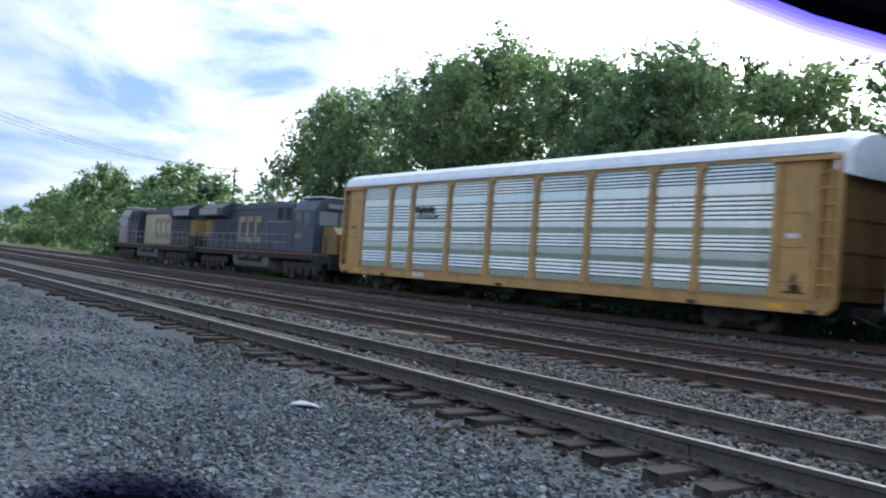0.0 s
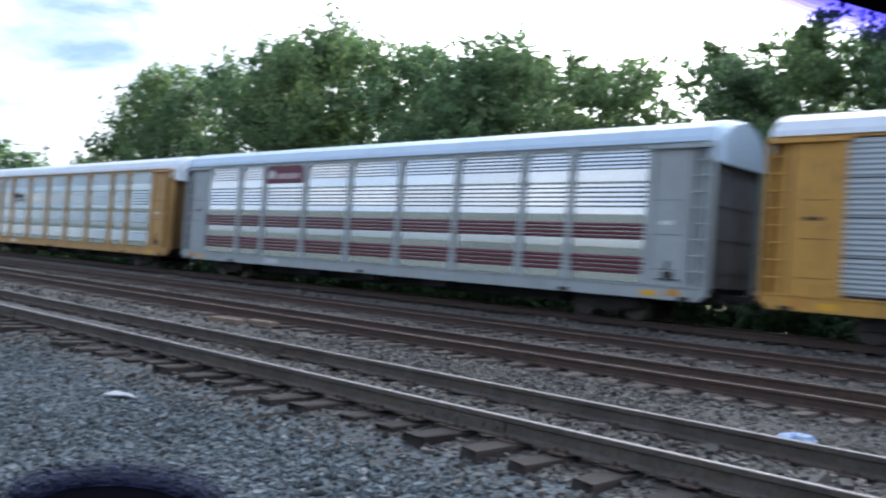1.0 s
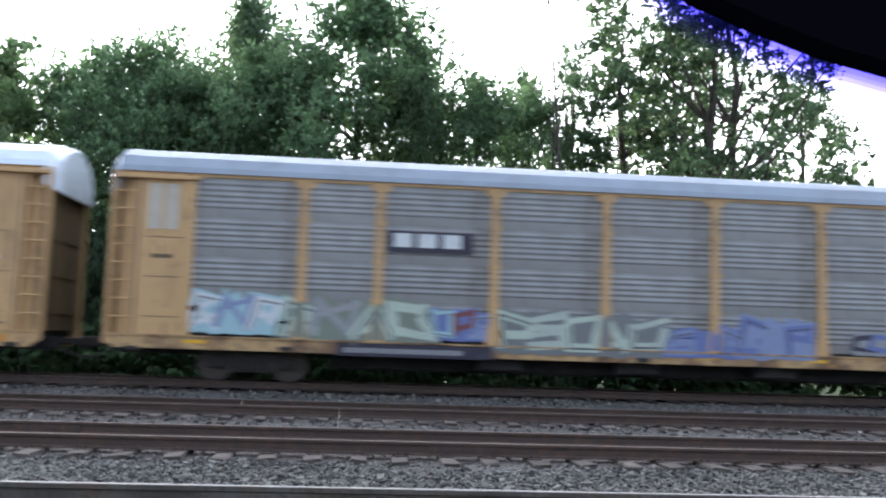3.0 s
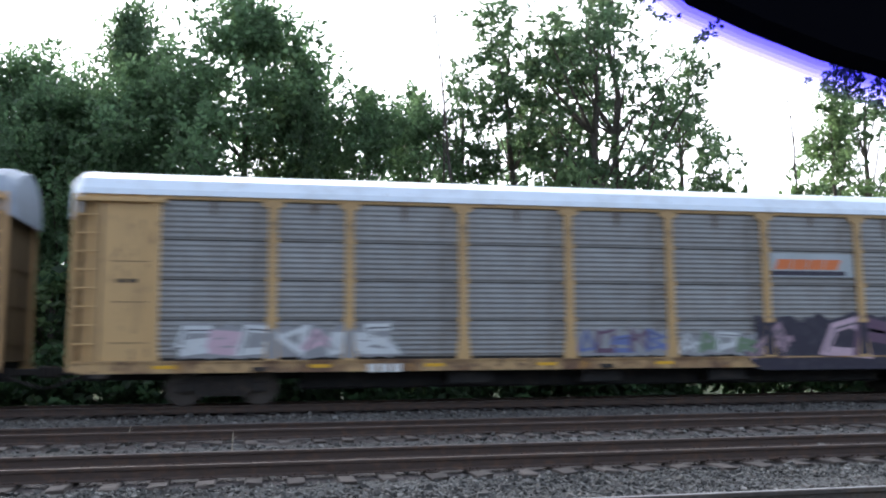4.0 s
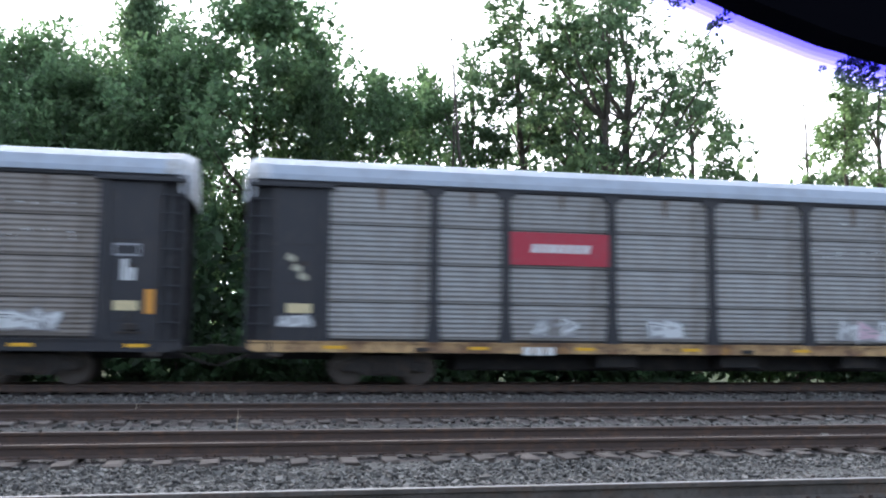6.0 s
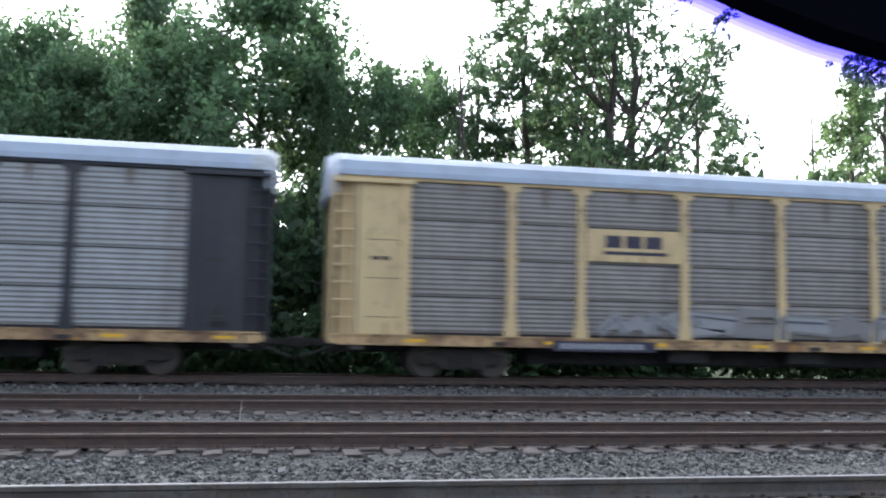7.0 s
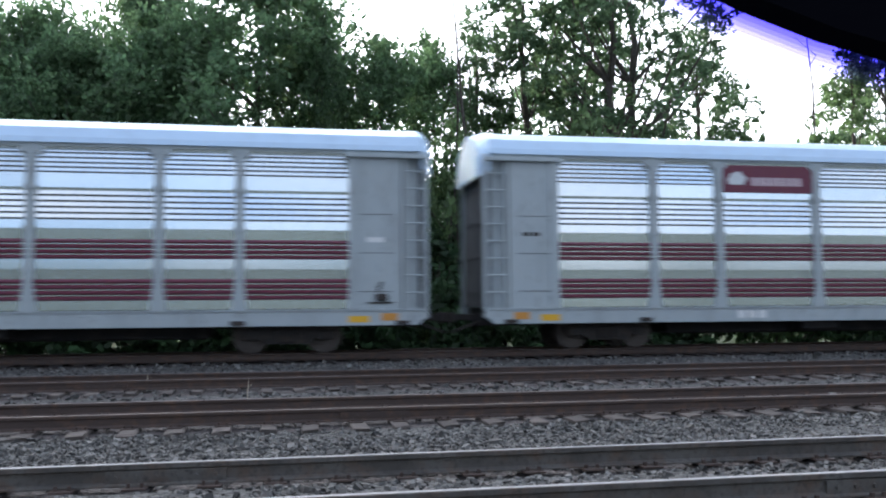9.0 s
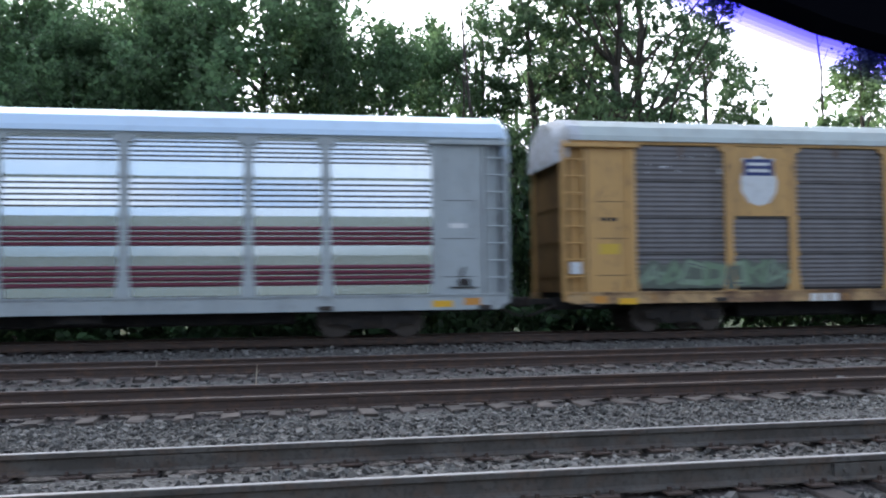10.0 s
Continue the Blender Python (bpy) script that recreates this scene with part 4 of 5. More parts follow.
graffiti(c, -11.4, -7.4, 0.90, 2.05, plain(0.09, 0.13, 0.16), [plain(0.26, 0.42, 0.48), plain(0.18, 0.28, 0.33)], 21, 5)
graffiti(c, -6.9, -1.5, 0.8, 2.15, PALE_MINT, [SPRAY_WHITE, PALE_MINT, SPRAY_WHITE], 22, 5, cloud=False)
g = graffiti(c, 1.5, 6.0, 0.95, 1.85, plain(0.07, 0.09, 0.12), [plain(0.11, 0.14, 0.18), plain(0.20, 0.23, 0.26), plain(0.11, 0.14, 0.18)], 23, 7)
for line in ([(1.5, 0.85), (1.5, 1.9), (5.4, 1.98), (5.6, 1.75)], [(1.4, 0.85), (3.6, 0.95), (5.9, 0.92)]):
    part("sprayed_edge", stroke(bmesh.new(), line, 0.12, FACE - 0.077), SPRAY_WHITE, g, "white sprayed outline")
light_dots(c, -4.0, 1.2, 3.4, 4.4, 26, 1)
light_dots(c, 9.0, 11.0, 3.4, 4.2, 16, 2)
graffiti(c, 9.2, 10.7, 1.25, 1.75, SPRAY_GREY, [SPRAY_WHITE], 24, 3)
for x in (-12.4, 11.9):
    plate(c, "notice", "cream notice on the black end", x, x + 0.55, 1.75, 1.98, plain(0.65, 0.55, 0.32), y=FACE - 0.034)
    plate(c, "marker", "orange marker", x - 0.3 if x < 0 else x + 0.7, x - 0.1 if x < 0 else x + 0.9, 1.68, 2.25, plain(0.70, 0.32, 0.05), y=FACE - 0.034)
plate(c, "stencil_frame", "pale outlined square on the black end", 11.85, 12.45, 3.02, 3.32, plain(0.30, 0.31, 0.33), y=FACE - 0.034)
plate(c, "stencil_field", "black field within the outline", 11.9, 12.4, 3.07, 3.27, BLACK, y=FACE - 0.039)
for x, z0, z1 in ((12.05, 2.45, 2.95), (12.22, 2.45, 2.75)):
    plate(c, "white_mark", "white painted mark on the black end", x, x + 0.13, z0, z1, SPRAY_WHITE, y=FACE - 0.034)
CARS.append(c)
c = make_autorack(8, "black-ended covered car carrier with grey-brown panels and yellow sill", BLACK, [DULL], ROOF_GREY, hood_paint=HOOD_WHITE, sill=RUSTY_SILL, joints=True, sill_z=0.82, tape=True)
p = plate(c, "name_board", "red board with white lettering", -6.95, -4.30, 3.06, 3.90, RED)
bars(p, "lettering", "white lettering bars", -6.4, -4.8, 3.38, 3.60, 7, SPRAY_WHITE, lean=0.05, y=FACE - 0.064)
light_dots(c, -1.3, 4.0, 3.5, 4.4, 30, 3)
graffiti(c, -6.3, -5.2, 1.2, 1.75, SPRAY_GREY, [SPRAY_WHITE, DULL], 31, 3)
graffiti(c, -3.2, -2.3, 1.2, 1.75, SPRAY_GREY, [SPRAY_WHITE], 32, 2)
graffiti(c, 2.3, 5.8, 1.2, 1.75, SPRAY_GREY, [SPRAY_WHITE, PALE_PINK], 33, 6)
plate(c, "notice", "cream notice on the black end", -12.5, -11.9, 1.75, 1.98, plain(0.65, 0.55, 0.32), y=FACE - 0.034)
graffiti(c, -12.7, -11.9, 1.4, 1.72, SPRAY_GREY, [SPRAY_WHITE], 34, 3)
for k, (x, z) in enumerate(((-12.55, 3.05), (-12.4, 2.8), (-12.25, 2.6))):
    part("scuffed_mark", prism(bmesh.new(), [(x, z), (x + 0.22, z - 0.08), (x + 0.26, z + 0.05), (x + 0.06, z + 0.16)], FACE - 0.038 - 0.002 * k, FACE - 0.034), plain(0.42, 0.40, 0.30), c, "pale scuffed paint mark")
CARS.append(c)
c = make_autorack(9, "cream-posted covered car carrier with soot-brown panels and faded graffiti", PALE_CREAM, [GRIMY], ROOF_GREY, sill=RUSTY_SILL, joints=True, sill_z=0.82, tape=True)
p = plate(c, "name_board", "cream board with dark lettering", -6.9, -4.3, 3.06, 3.90, PALE_CREAM)
bars(p, "lettering", "dark lettering bars", -6.4, -4.75, 3.42, 3.74, 3, INK, y=FACE - 0.064, gap=0.18)
bars(p, "underline", "dark underline", -6.45, -4.7, 3.24, 3.33, 1, INK, y=FACE - 0.064, gap=0.0)
graffiti(c, -6.6, -4.4, 1.15, 1.85, plain(0.22, 0.21, 0.20), [plain(0.28, 0.275, 0.27)], 41, 3, cloud=False)
graffiti(c, -4.0, 4.0, 1.15, 1.95, plain(0.20, 0.19, 0.18), [plain(0.30, 0.295, 0.29), plain(0.22, 0.21, 0.20)], 42, 6, cloud=False)
light_dots(c, 4.3, 8.8, 3.7, 4.5, 24, 4)
graffiti(c, 4.4, 6.8, 1.15, 1.98, SPRAY_BLUE, [plain(0.45, 0.47, 0.55), PALE_BLUE], 43, 4, cloud=False)
plate(c, "sill_board", "black lettering board on the sill", -7.8, -5.0, 0.74, 1.0, INK, y=-1.55)
bars(c, "lettering", "pale sill lettering bars", -7.6, -5.3, 0.80, 0.94, 10, SPRAY_GREY, y=-1.556)
CARS.append(c)
CARS.append(silver_car(10, "grey covered car carrier with silver ribbed panels and maroon stripes"))
CARS.append(silver_car(11, "grey covered car carrier, silver panels, maroon stripes and white roof"))
c = make_autorack(12, "orange-yellow covered car carrier with soot-dark panels and green graffiti", YELLOW, [DARK_SHEET], ROOF_GREEN, hood_paint=HOOD_WHITE, sill=RUSTY_SILL, joints=True, sill_z=0.78)
plate(c, "name_board", "orange-yellow board", -8.85, -7.10, 3.05, 4.88, YELLOW)
shield(c, -8.55, -7.5, 3.32, 4.66, SPRAY_WHITE)
light_dots(c, -11.4, -9.1, 4.2, 4.6, 16, 5)
graffiti(c, -11.4, -7.3, 1.12, 1.95, plain(0.12, 0.14, 0.11), [plain(0.24, 0.32, 0.22), SPRAY_GREEN], 51, 7)
plate(c, "notice", "yellow notice", -12.5, -11.95, 2.05, 2.32, plain(0.62, 0.42, 0.05), y=FACE - 0.034)
plate(c, "notice", "white notice", -13.3, -13.0, 1.55, 1.85, SPRAY_WHITE, y=FACE - 0.07)
CARS.append(c)

# locomotives
BLUE = paint_of("dark_blue_paint", (0.046, 0.078, 0.122), (0.09, 0.075, 0.065), 0.52)
GREY_BLUE = paint_of("dusty_grey_paint", (0.27, 0.27, 0.28), (0.10, 0.10, 0.12))
GOLD = paint_of("gold_paint", (0.32, 0.20, 0.06), (0.07, 0.055, 0.045), 0.5)
WORN_GOLD = paint_of("worn_gold_lettering", (0.36, 0.29, 0.14), (0.06, 0.08, 0.12), 0.52)
NAVY = paint_of("grimy_navy_paint", (0.030, 0.036, 0.055), (0.07, 0.06, 0.055))
GLASS = material("dark_cab_glass", (0.02, 0.025, 0.03), 0.08)
HANDRAIL = material("grey_handrail", (0.34, 0.34, 0.35), 0.6)
GRILLE = material("pale_grille", (0.34, 0.34, 0.34), 0.5, spots=[(2, 0.45, 0.7, (0.2, 0.19, 0.18))])
CAB_ROOF = material("faded_cab_roof", (0.50, 0.54, 0.58), 0.6)
CREAM_FADED = paint_of("faded_cream_paint", (0.50, 0.44, 0.30))


def make_locomotive(x, turned, words, body, cab_paint, lettering):
    """A long six-axle road engine with its cab at +x; turned: the cab at -x."""
    f = -1 if turned else 1
    loco = thing("locomotive", words, "locomotive", pose(x, TRAIN_Y, TRAIN_Z), "engines at the head of the train")

    def X(a, b):
        return sorted((f * a, f * b))

    bm = boxed(-10.4, 10.4, -1.45, 1.45, 1.15, 1.55, bevel=0.02)
    box(bm, -10.55, -10.3, -1.4, 1.4, 0.75, 1.55)
    box(bm, 10.3, 10.55, -1.4, 1.4, 0.75, 1.55)
    part("frame", bm, STEEL_BLACK, loco)
    part("sill_stripe", boxed(-10.3, 10.3, -1.465, -1.452, 1.46, 1.51), plain(0.42, 0.16, 0.05), loco)
    part("long_hood", boxed(*X(-9.6, 5.6), -0.85, 0.85, 1.56, 4.25, bevel=0.06), body, loco)
    for i in range(11):
        a = -9.2 + i * 1.32
        part("hood_door", boxed(*X(a, a + 1.2), -0.875, -0.845, 1.8, 3.3, bevel=0.01), body, loco)
    bm = bmesh.new()
    x0, x1 = X(-9.7, -5.2)
    sweep(bm, [(-1.5, 3.75), (-1.5, 4.25), (-0.9, 4.6), (0.9, 4.6), (1.5, 4.25), (1.5, 3.75), (0.85, 3.55), (-0.85, 3.55)], x0, x1)
    part("radiator_wing", bm, NAVY, loco, "overhanging radiator housing")
    part("radiator_grille", boxed(*X(-9.6, -6.2), -1.515, -1.503, 3.80, 4.22), GRILLE, loco, "pale radiator grille")
    bm = boxed(*X(-5.0, 3.0), -0.7, 0.7, 4.25, 4.45, bevel=0.05)
    for a in (-3.6, -1.4, 1.2):
        box(bm, *X(a, a + 0.9), -0.45, 0.45, 4.45, 4.62, bevel=0.05)
    part("roof_gear", bm, NAVY, loco)
    part("hood_roof", boxed(*X(-5.1, 5.6), -0.87, 0.87, 4.02, 4.27, bevel=0.05), NAVY, loco, "grimy dark top of the hood")
    part("inverter_cabinet", boxed(*X(3.2, 5.7), -1.4, 1.4, 1.56, 4.35, bevel=0.05), NAVY if turned else body, loco)
    for i in range(4):
        a = -8.0 + i * 0.98
        v = part("air_intake", boxed(*X(a, a + 0.84), -0.895, -0.878, 2.05, 3.45, bevel=0.004), NAVY, loco, "dark screened air intake")
        for j in range(5):
            part("louvre", boxed(*X(a + 0.06, a + 0.78), -0.912, -0.896, 2.15 + j * 0.25, 2.22 + j * 0.25), STEEL_DARK, v)
    if turned:
        part("cream_side_sheet", boxed(*X(-3.9, 2.9), -0.893, -0.878, 1.6, 3.98, bevel=0.004), CREAM_FADED, loco, "faded cream middle of the hood")
    else:
        for a in (3.4, 4.1, 4.8):
            part("cabinet_seam", boxed(*X(a, a + 0.03), -1.408, -1.402, 1.7, 3.2), NAVY, loco)
        part("grab_rail", rod(bmesh.new(), (2.0, -1.44, 3.28), (5.2, -1.44, 3.28), 0.02, sides=6), HANDRAIL, loco)
    for a in (3.5, 4.6):
        part("vent", boxed(*X(a, a + 0.8), -1.415, -1.403, 3.4, 4.1), STEEL_BLACK, loco)
    bm = bmesh.new()
    x0, x1 = X(5.75, 8.5)
    sweep(bm, [(-1.5, 1.56), (-1.5, 3.9), (-1.15, 4.45), (-0.5, 4.65), (0.5, 4.65), (1.15, 4.45), (1.5, 3.9), (1.5, 1.56)], x0, x1)
    part("cab", bm, cab_paint, loco)
    part("cab_roof", boxed(x0 + 0.1, x1 - 0.1, -1.1, 1.1, 4.60, 4.70, bevel=0.03), CAB_ROOF, loco, "pale faded cab roof")
    part("cab_door", boxed(*X(5.85, 6.05), -1.514, -1.502, 1.7, 3.7), NAVY, loco)
    part("rear_panel", boxed(*X(-9.68, -8.5), -0.90, 0.90, 2.3, 3.5, bevel=0.02), GOLD, loco, "gold rear end of the hood")
    for a in (6.1, 7.2):
        part("cab_window", boxed(*X(a, a + 0.85), -1.512, -1.502, 3.0, 3.75, bevel=0.003), GLASS, loco, "dark side window")
    # the sky's reflection is put into the windscreen's pale blue colour
    for sy in (-1, 1):
        part("windscreen", boxed(*sorted((f * 8.502, f * 8.512)), *sorted((sy * 0.1, sy * 1.2)), 3.1, 3.85), material("sky_coloured_glass", (0.42, 0.52, 0.60), 0.2, 0.5), loco, "windscreen coloured pale blue as if reflecting sky")
    bm = bmesh.new()
    prism(bm, [(f * a, z) for a, z in ((8.52, 1.56), (10.2, 1.56), (10.2, 2.6), (9.7, 3.0), (8.52, 3.05))], -0.95, 0.95)
    part("nose", bm, GOLD if not turned else cab_paint, loco)
    part("number_board", boxed(*sorted((f * 8.55, f * 8.62)), -0.75, 0.75, 4.05, 4.3), GRILLE, loco)
    bm = bmesh.new()
    sweep(bm, [(-1.35, 0.55), (-1.4, 0.75), (-1.4, 1.25), (1.4, 1.25), (1.4, 0.75), (1.35, 0.55), (0.9, 0.32), (-0.9, 0.32)], -2.9, 2.6)
    part("fuel_tank", bm, material("dusty_fuel_tank", (0.16, 0.15, 0.145), 0.7, spots=[(2, 0.5, 0.7, (0.09, 0.08, 0.075))]), loco, "dusty grey fuel tank")
    bm = bmesh.new()
    for a in (-1.7, 0.2):
        rod(bm, (a, -1.46, 1.05), (a + 1.4, -1.46, 1.05), 0.16, sides=12)
    part("air_reservoir", bm, STEEL_DARK, loco)
    for a in (-7.0, 6.6):
        make_truck(loco, a, (-1.85, 0.0, 1.85), big=True)
    bm = bmesh.new()
    for i in range(13):
        a = -9.6 + i * 1.2
        rod(bm, (f * a, -1.43, 1.55), (f * a, -1.43, 2.55), 0.019, sides=6)
    rod(bm, (f * -9.6, -1.43, 2.55), (f * 5.2, -1.43, 2.55), 0.019, sides=6)
    rod(bm, (f * -9.6, -1.43, 2.1), (f * 5.2, -1.43, 2.1), 0.017, sides=6)
    part("handrail", bm, HANDRAIL, loco)
    for e in (-10.2, 9.7):
        bm = bmesh.new()
        for i in range(4):
            box(bm, f * e - 0.28, f * e + 0.28, -1.5, -1.2, 0.42 + i * 0.3, 0.45 + i * 0.3)
        for q in (-0.3, 0.3):
            rod(bm, (f * e + q, -1.48, 0.4), (f * e + q, -1.48, 2.4), 0.025, sides=6)
        part("step_well", bm, STEEL_BLACK, loco)
    bm = boxed(10.5, 11.0, -0.1, 0.1, 0.75, 0.95, bevel=0.03)
    box(bm, -11.0, -10.5, -0.1, 0.1, 0.75, 0.95, bevel=0.03)
    part("coupler", bm, STEEL_DARK, loco)
    for i, (a, b) in enumerate(((-3.6, -2.5), (-2.3, -1.2), (-1.0, 0.1))):
        x0, x1 = X(a, b)
        bm = bmesh.new()
        prism(bm, [(x0, 2.0), (x1, 2.0), (x1, 2.38), (x0 + 0.4, 2.38), (x0 + 0.4, 3.3), (x1, 3.3), (x1, 3.68), (x0, 3.68)], -0.915, -0.896)
        part("emblem_shape", bm, lettering, loco, "large worn gold emblem shape")
    bars(loco, "number", "plain pale bars", *X(6.2, 7.0), 2.35, 2.6, 3, lettering, y=-1.505)
    return loco


ENGINES = [make_locomotive(TRAIN_X - 11.1, False, "dark blue freight locomotive with gold end and dusty running gear", BLUE, BLUE, WORN_GOLD),
           make_locomotive(TRAIN_X - 32.6, True, "leading locomotive, dusty grey cab and faded cream and navy hood", NAVY, GREY_BLUE, WORN_GOLD)]

# ---- trees, shrubs and the far wood ----
def leaf_mesh(name, centres, radii, counts, size, seed, mat, flat=0.75, spray=14):
    """Leaves set along short sprays that reach outwards and up from the middle of each clump."""
    rnd = np.random.default_rng(seed)
    counts = np.array(counts)
    n = int(counts.sum())
    clump = np.repeat(np.arange(len(counts)), counts)
    sprays = np.maximum(5, counts // spray)
    first = np.concatenate([[0], np.cumsum(sprays)[:-1]])
    axis = rnd.normal(size=(int(sprays.sum()), 3))
    axis[:, 2] = axis[:, 2] * flat + 0.30
    axis /= np.linalg.norm(axis, axis=1)[:, None]
    axis *= rnd.uniform(0.7, 1.2, (len(axis), 1))
    d = axis[first[clump] + (rnd.random(n) * sprays[clump]).astype(int)]
    r = np.array(radii)[clump][:, None]
    p = np.array(centres)[clump] + d * r * (0.2 + 0.85 * rnd.random((n, 1)) ** 0.7) + rnd.normal(size=(n, 3)) * r * 0.10
    s = size * rnd.uniform(0.6, 1.35, (n, 1))
    u = rnd.normal(size=(n, 3)) + d * 0.9
    u[:, 2] *= 0.7
    u /= np.linalg.norm(u, axis=1)[:, None]
    w = np.cross(u, rnd.normal(size=(n, 3)))
    w /= np.linalg.norm(w, axis=1)[:, None]
    v = np.stack([p - u * s, p + w * s * 0.55, p + u * s, p - w * s * 0.55], 1).reshape(-1, 3)
    me = bpy.data.meshes.new(name)
    me.from_pydata(v.tolist(), [], np.arange(4 * n).reshape(-1, 4).tolist())
    me.materials.append(mat)
    return me


def limb(bm, pts, r0, r1, sides=7):
    rings = []
    for i, p in enumerate(pts):
        q = Vector(pts[min(i + 1, len(pts) - 1)]) - Vector(pts[max(i - 1, 0)])
        m = Matrix.Translation(p) @ q.to_track_quat("Z", "Y").to_matrix().to_4x4()
        r = r0 + (r1 - r0) * i / (len(pts) - 1)
        rings.append([bm.verts.new(m @ Vector((r * math.cos(6.283 * k / sides), r * math.sin(6.283 * k / sides), 0))) for k in range(sides)])
    for a, b in zip(rings, rings[1:]):
        for k in range(sides):
            bm.faces.new((a[k], a[(k + 1) % sides], b[(k + 1) % sides], b[k]))


def make_tree(name, label, height, radius, base, leaves, size, seed, mat, clumps=46, clump_r=0.2, trunk_r=0.28, stems=1, tall=1.0):
    """A tapered trunk, forked limbs, and clumps of leaves at their ends, of an uneven outline."""
    rnd = random.Random(seed)
    t = thing(name, label, "tree" if height > 5 else "shrub", Matrix.Identity(4), "trees behind the railway")
    bm = bmesh.new()
    centres, radii = [], []
    for s in range(stems):
        ox, oy = (rnd.uniform(-0.25, 0.25) * radius, rnd.uniform(-0.25, 0.25) * radius) if stems > 1 else (0.0, 0.0)
        top = Vector((ox * 2.2 + rnd.uniform(-0.15, 0.15) * radius, oy * 2 + rnd.uniform(-0.15, 0.15) * radius, height * rnd.uniform(0.86, 0.97)))
        pts = [Vector((ox * (1 + q), oy * (1 + q), 0)).lerp(top, q) + Vector((rnd.uniform(-1, 1), rnd.uniform(-1, 1), 0)) * (0.05 * radius * (0 < q < 1)) for q in (0, 0.15, 0.3, 0.45, 0.6, 0.75, 0.9, 1.0)]
        limb(bm, pts, trunk_r / math.sqrt(stems), 0.03)
        for i in range(clumps // stems):
            q = rnd.uniform(base, 1.0)
            h = (q - base) / (1 - base)
            reach = radius * (math.sin(min(1.0, h * 0.9 + 0.14) * math.pi) ** 0.6) * rnd.uniform(0.45, 1.05)
            ang = rnd.uniform(0, 6.283)
            k = min(6, int(q * 0.86 * 7))
            start = pts[k].lerp(pts[k + 1], 0.3)
            end = Vector((start.x + math.cos(ang) * reach, start.y + math.sin(ang) * reach, q * height * tall + rnd.uniform(-0.02, 0.06) * height))
            mid = start.lerp(end, 0.5) + Vector((0, 0, -0.03 * height * rnd.random()))
            if i % 2 == 0:
                limb(bm, [start, mid, end], trunk_r * 0.26 * (1.15 - 0.7 * q), 0.018, 5)
            cr = clump_r * radius * rnd.uniform(0.6, 1.35)
            centres += [end, mid.lerp(end, 0.55)]
            radii += [cr, cr * 0.7]
            for j in range(2):
                centres.append(end + Vector((rnd.uniform(-1, 1), rnd.uniform(-1, 1), rnd.uniform(-0.8, 0.8))) * cr)
                radii.append(cr * rnd.uniform(0.3, 0.6))
    part("trunk", bm, BARK, t)
    wsum = sum(r ** 2 for r in radii)
    counts = [max(3, int(leaves * r ** 2 / wsum)) for r in radii]
    crown = new("crown", leaf_mesh("crown", [tuple(c) for c in centres], radii, counts, size, seed, mat))
    crown.parent = t
    return t


MAPLES = [make_tree("maple_tree", "dense green broadleaf tree behind the train", 14, 5.4, 0.16, 34000, 0.122, 11, LEAF_MAPLE, 74, 0.25),
          make_tree("maple_tree", "broad dark green broadleaf tree behind the train", 14, 6.2, 0.12, 36000, 0.122, 12, LEAF_DARK, 84, 0.23),
          make_tree("maple_tree", "fresh green rounded broadleaf tree behind the train", 12, 5.0, 0.10, 30000, 0.122, 13, LEAF_MAPLE, 70, 0.26)]
WEST_TREES = [make_tree("broadleaf_tree", "tall green broadleaf tree further along the train", 14, 5.4, 0.10, 17000, 0.155, 14, LEAF_MAPLE, 74, 0.25),
              make_tree("broadleaf_tree", "dark green broadleaf tree further along the train", 14, 6.2, 0.08, 18000, 0.155, 15, LEAF_DARK, 84, 0.23),
              make_tree("broadleaf_tree", "fresh green broadleaf tree further along the train", 12, 5.0, 0.08, 15000, 0.15, 16, LEAF_BRIGHT, 70, 0.25),
              make_tree("broadleaf_tree", "thin young tree with the evening sky showing through", 12, 4.6, 0.05, 12000, 0.15, 17, LEAF_BRIGHT, 60, 0.17, 0.16, 2)]
POPLARS = [make_tree("cottonwood_tree", "open-crowned cottonwood with dark limbs against the sky", 17, 4.4, 0.28, 21000, 0.098, 21, LEAF_DARK, 96, 0.15, 0.50, 2),
           make_tree("cottonwood_tree", "slim ragged cottonwood with gaps in its crown", 16, 2.5, 0.20, 15000, 0.098, 22, LEAF_DARK, 56, 0.25, 0.28),
           make_tree("cottonwood_tree", "young bright green tree with a thin top", 14, 2.6, 0.12, 13000, 0.10, 23, LEAF_BRIGHT, 50, 0.28, 0.2)]
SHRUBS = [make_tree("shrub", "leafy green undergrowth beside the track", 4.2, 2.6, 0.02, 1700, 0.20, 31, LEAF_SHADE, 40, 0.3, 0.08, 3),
          make_tree("shrub", "low undergrowth coloured dark as in shade beside the track", 3.4, 2.4, 0.02, 1500, 0.19, 32, LEAF_SHADE, 36, 0.32, 0.07, 3),
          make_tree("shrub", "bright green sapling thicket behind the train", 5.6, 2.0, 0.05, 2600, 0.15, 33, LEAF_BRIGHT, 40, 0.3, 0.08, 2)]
FAR_TREES = [make_tree("broadleaf_tree", "distant green broadleaf tree beside the line", 14, 5.4, 0.04, 4600, 0.33, 41, LEAF_MAPLE, 60, 0.27),
             make_tree("broadleaf_tree", "distant rounded tree beside the line", 12, 5.6, 0.03, 4600, 0.33, 42, LEAF_BRIGHT, 60, 0.28)]
USED = set()


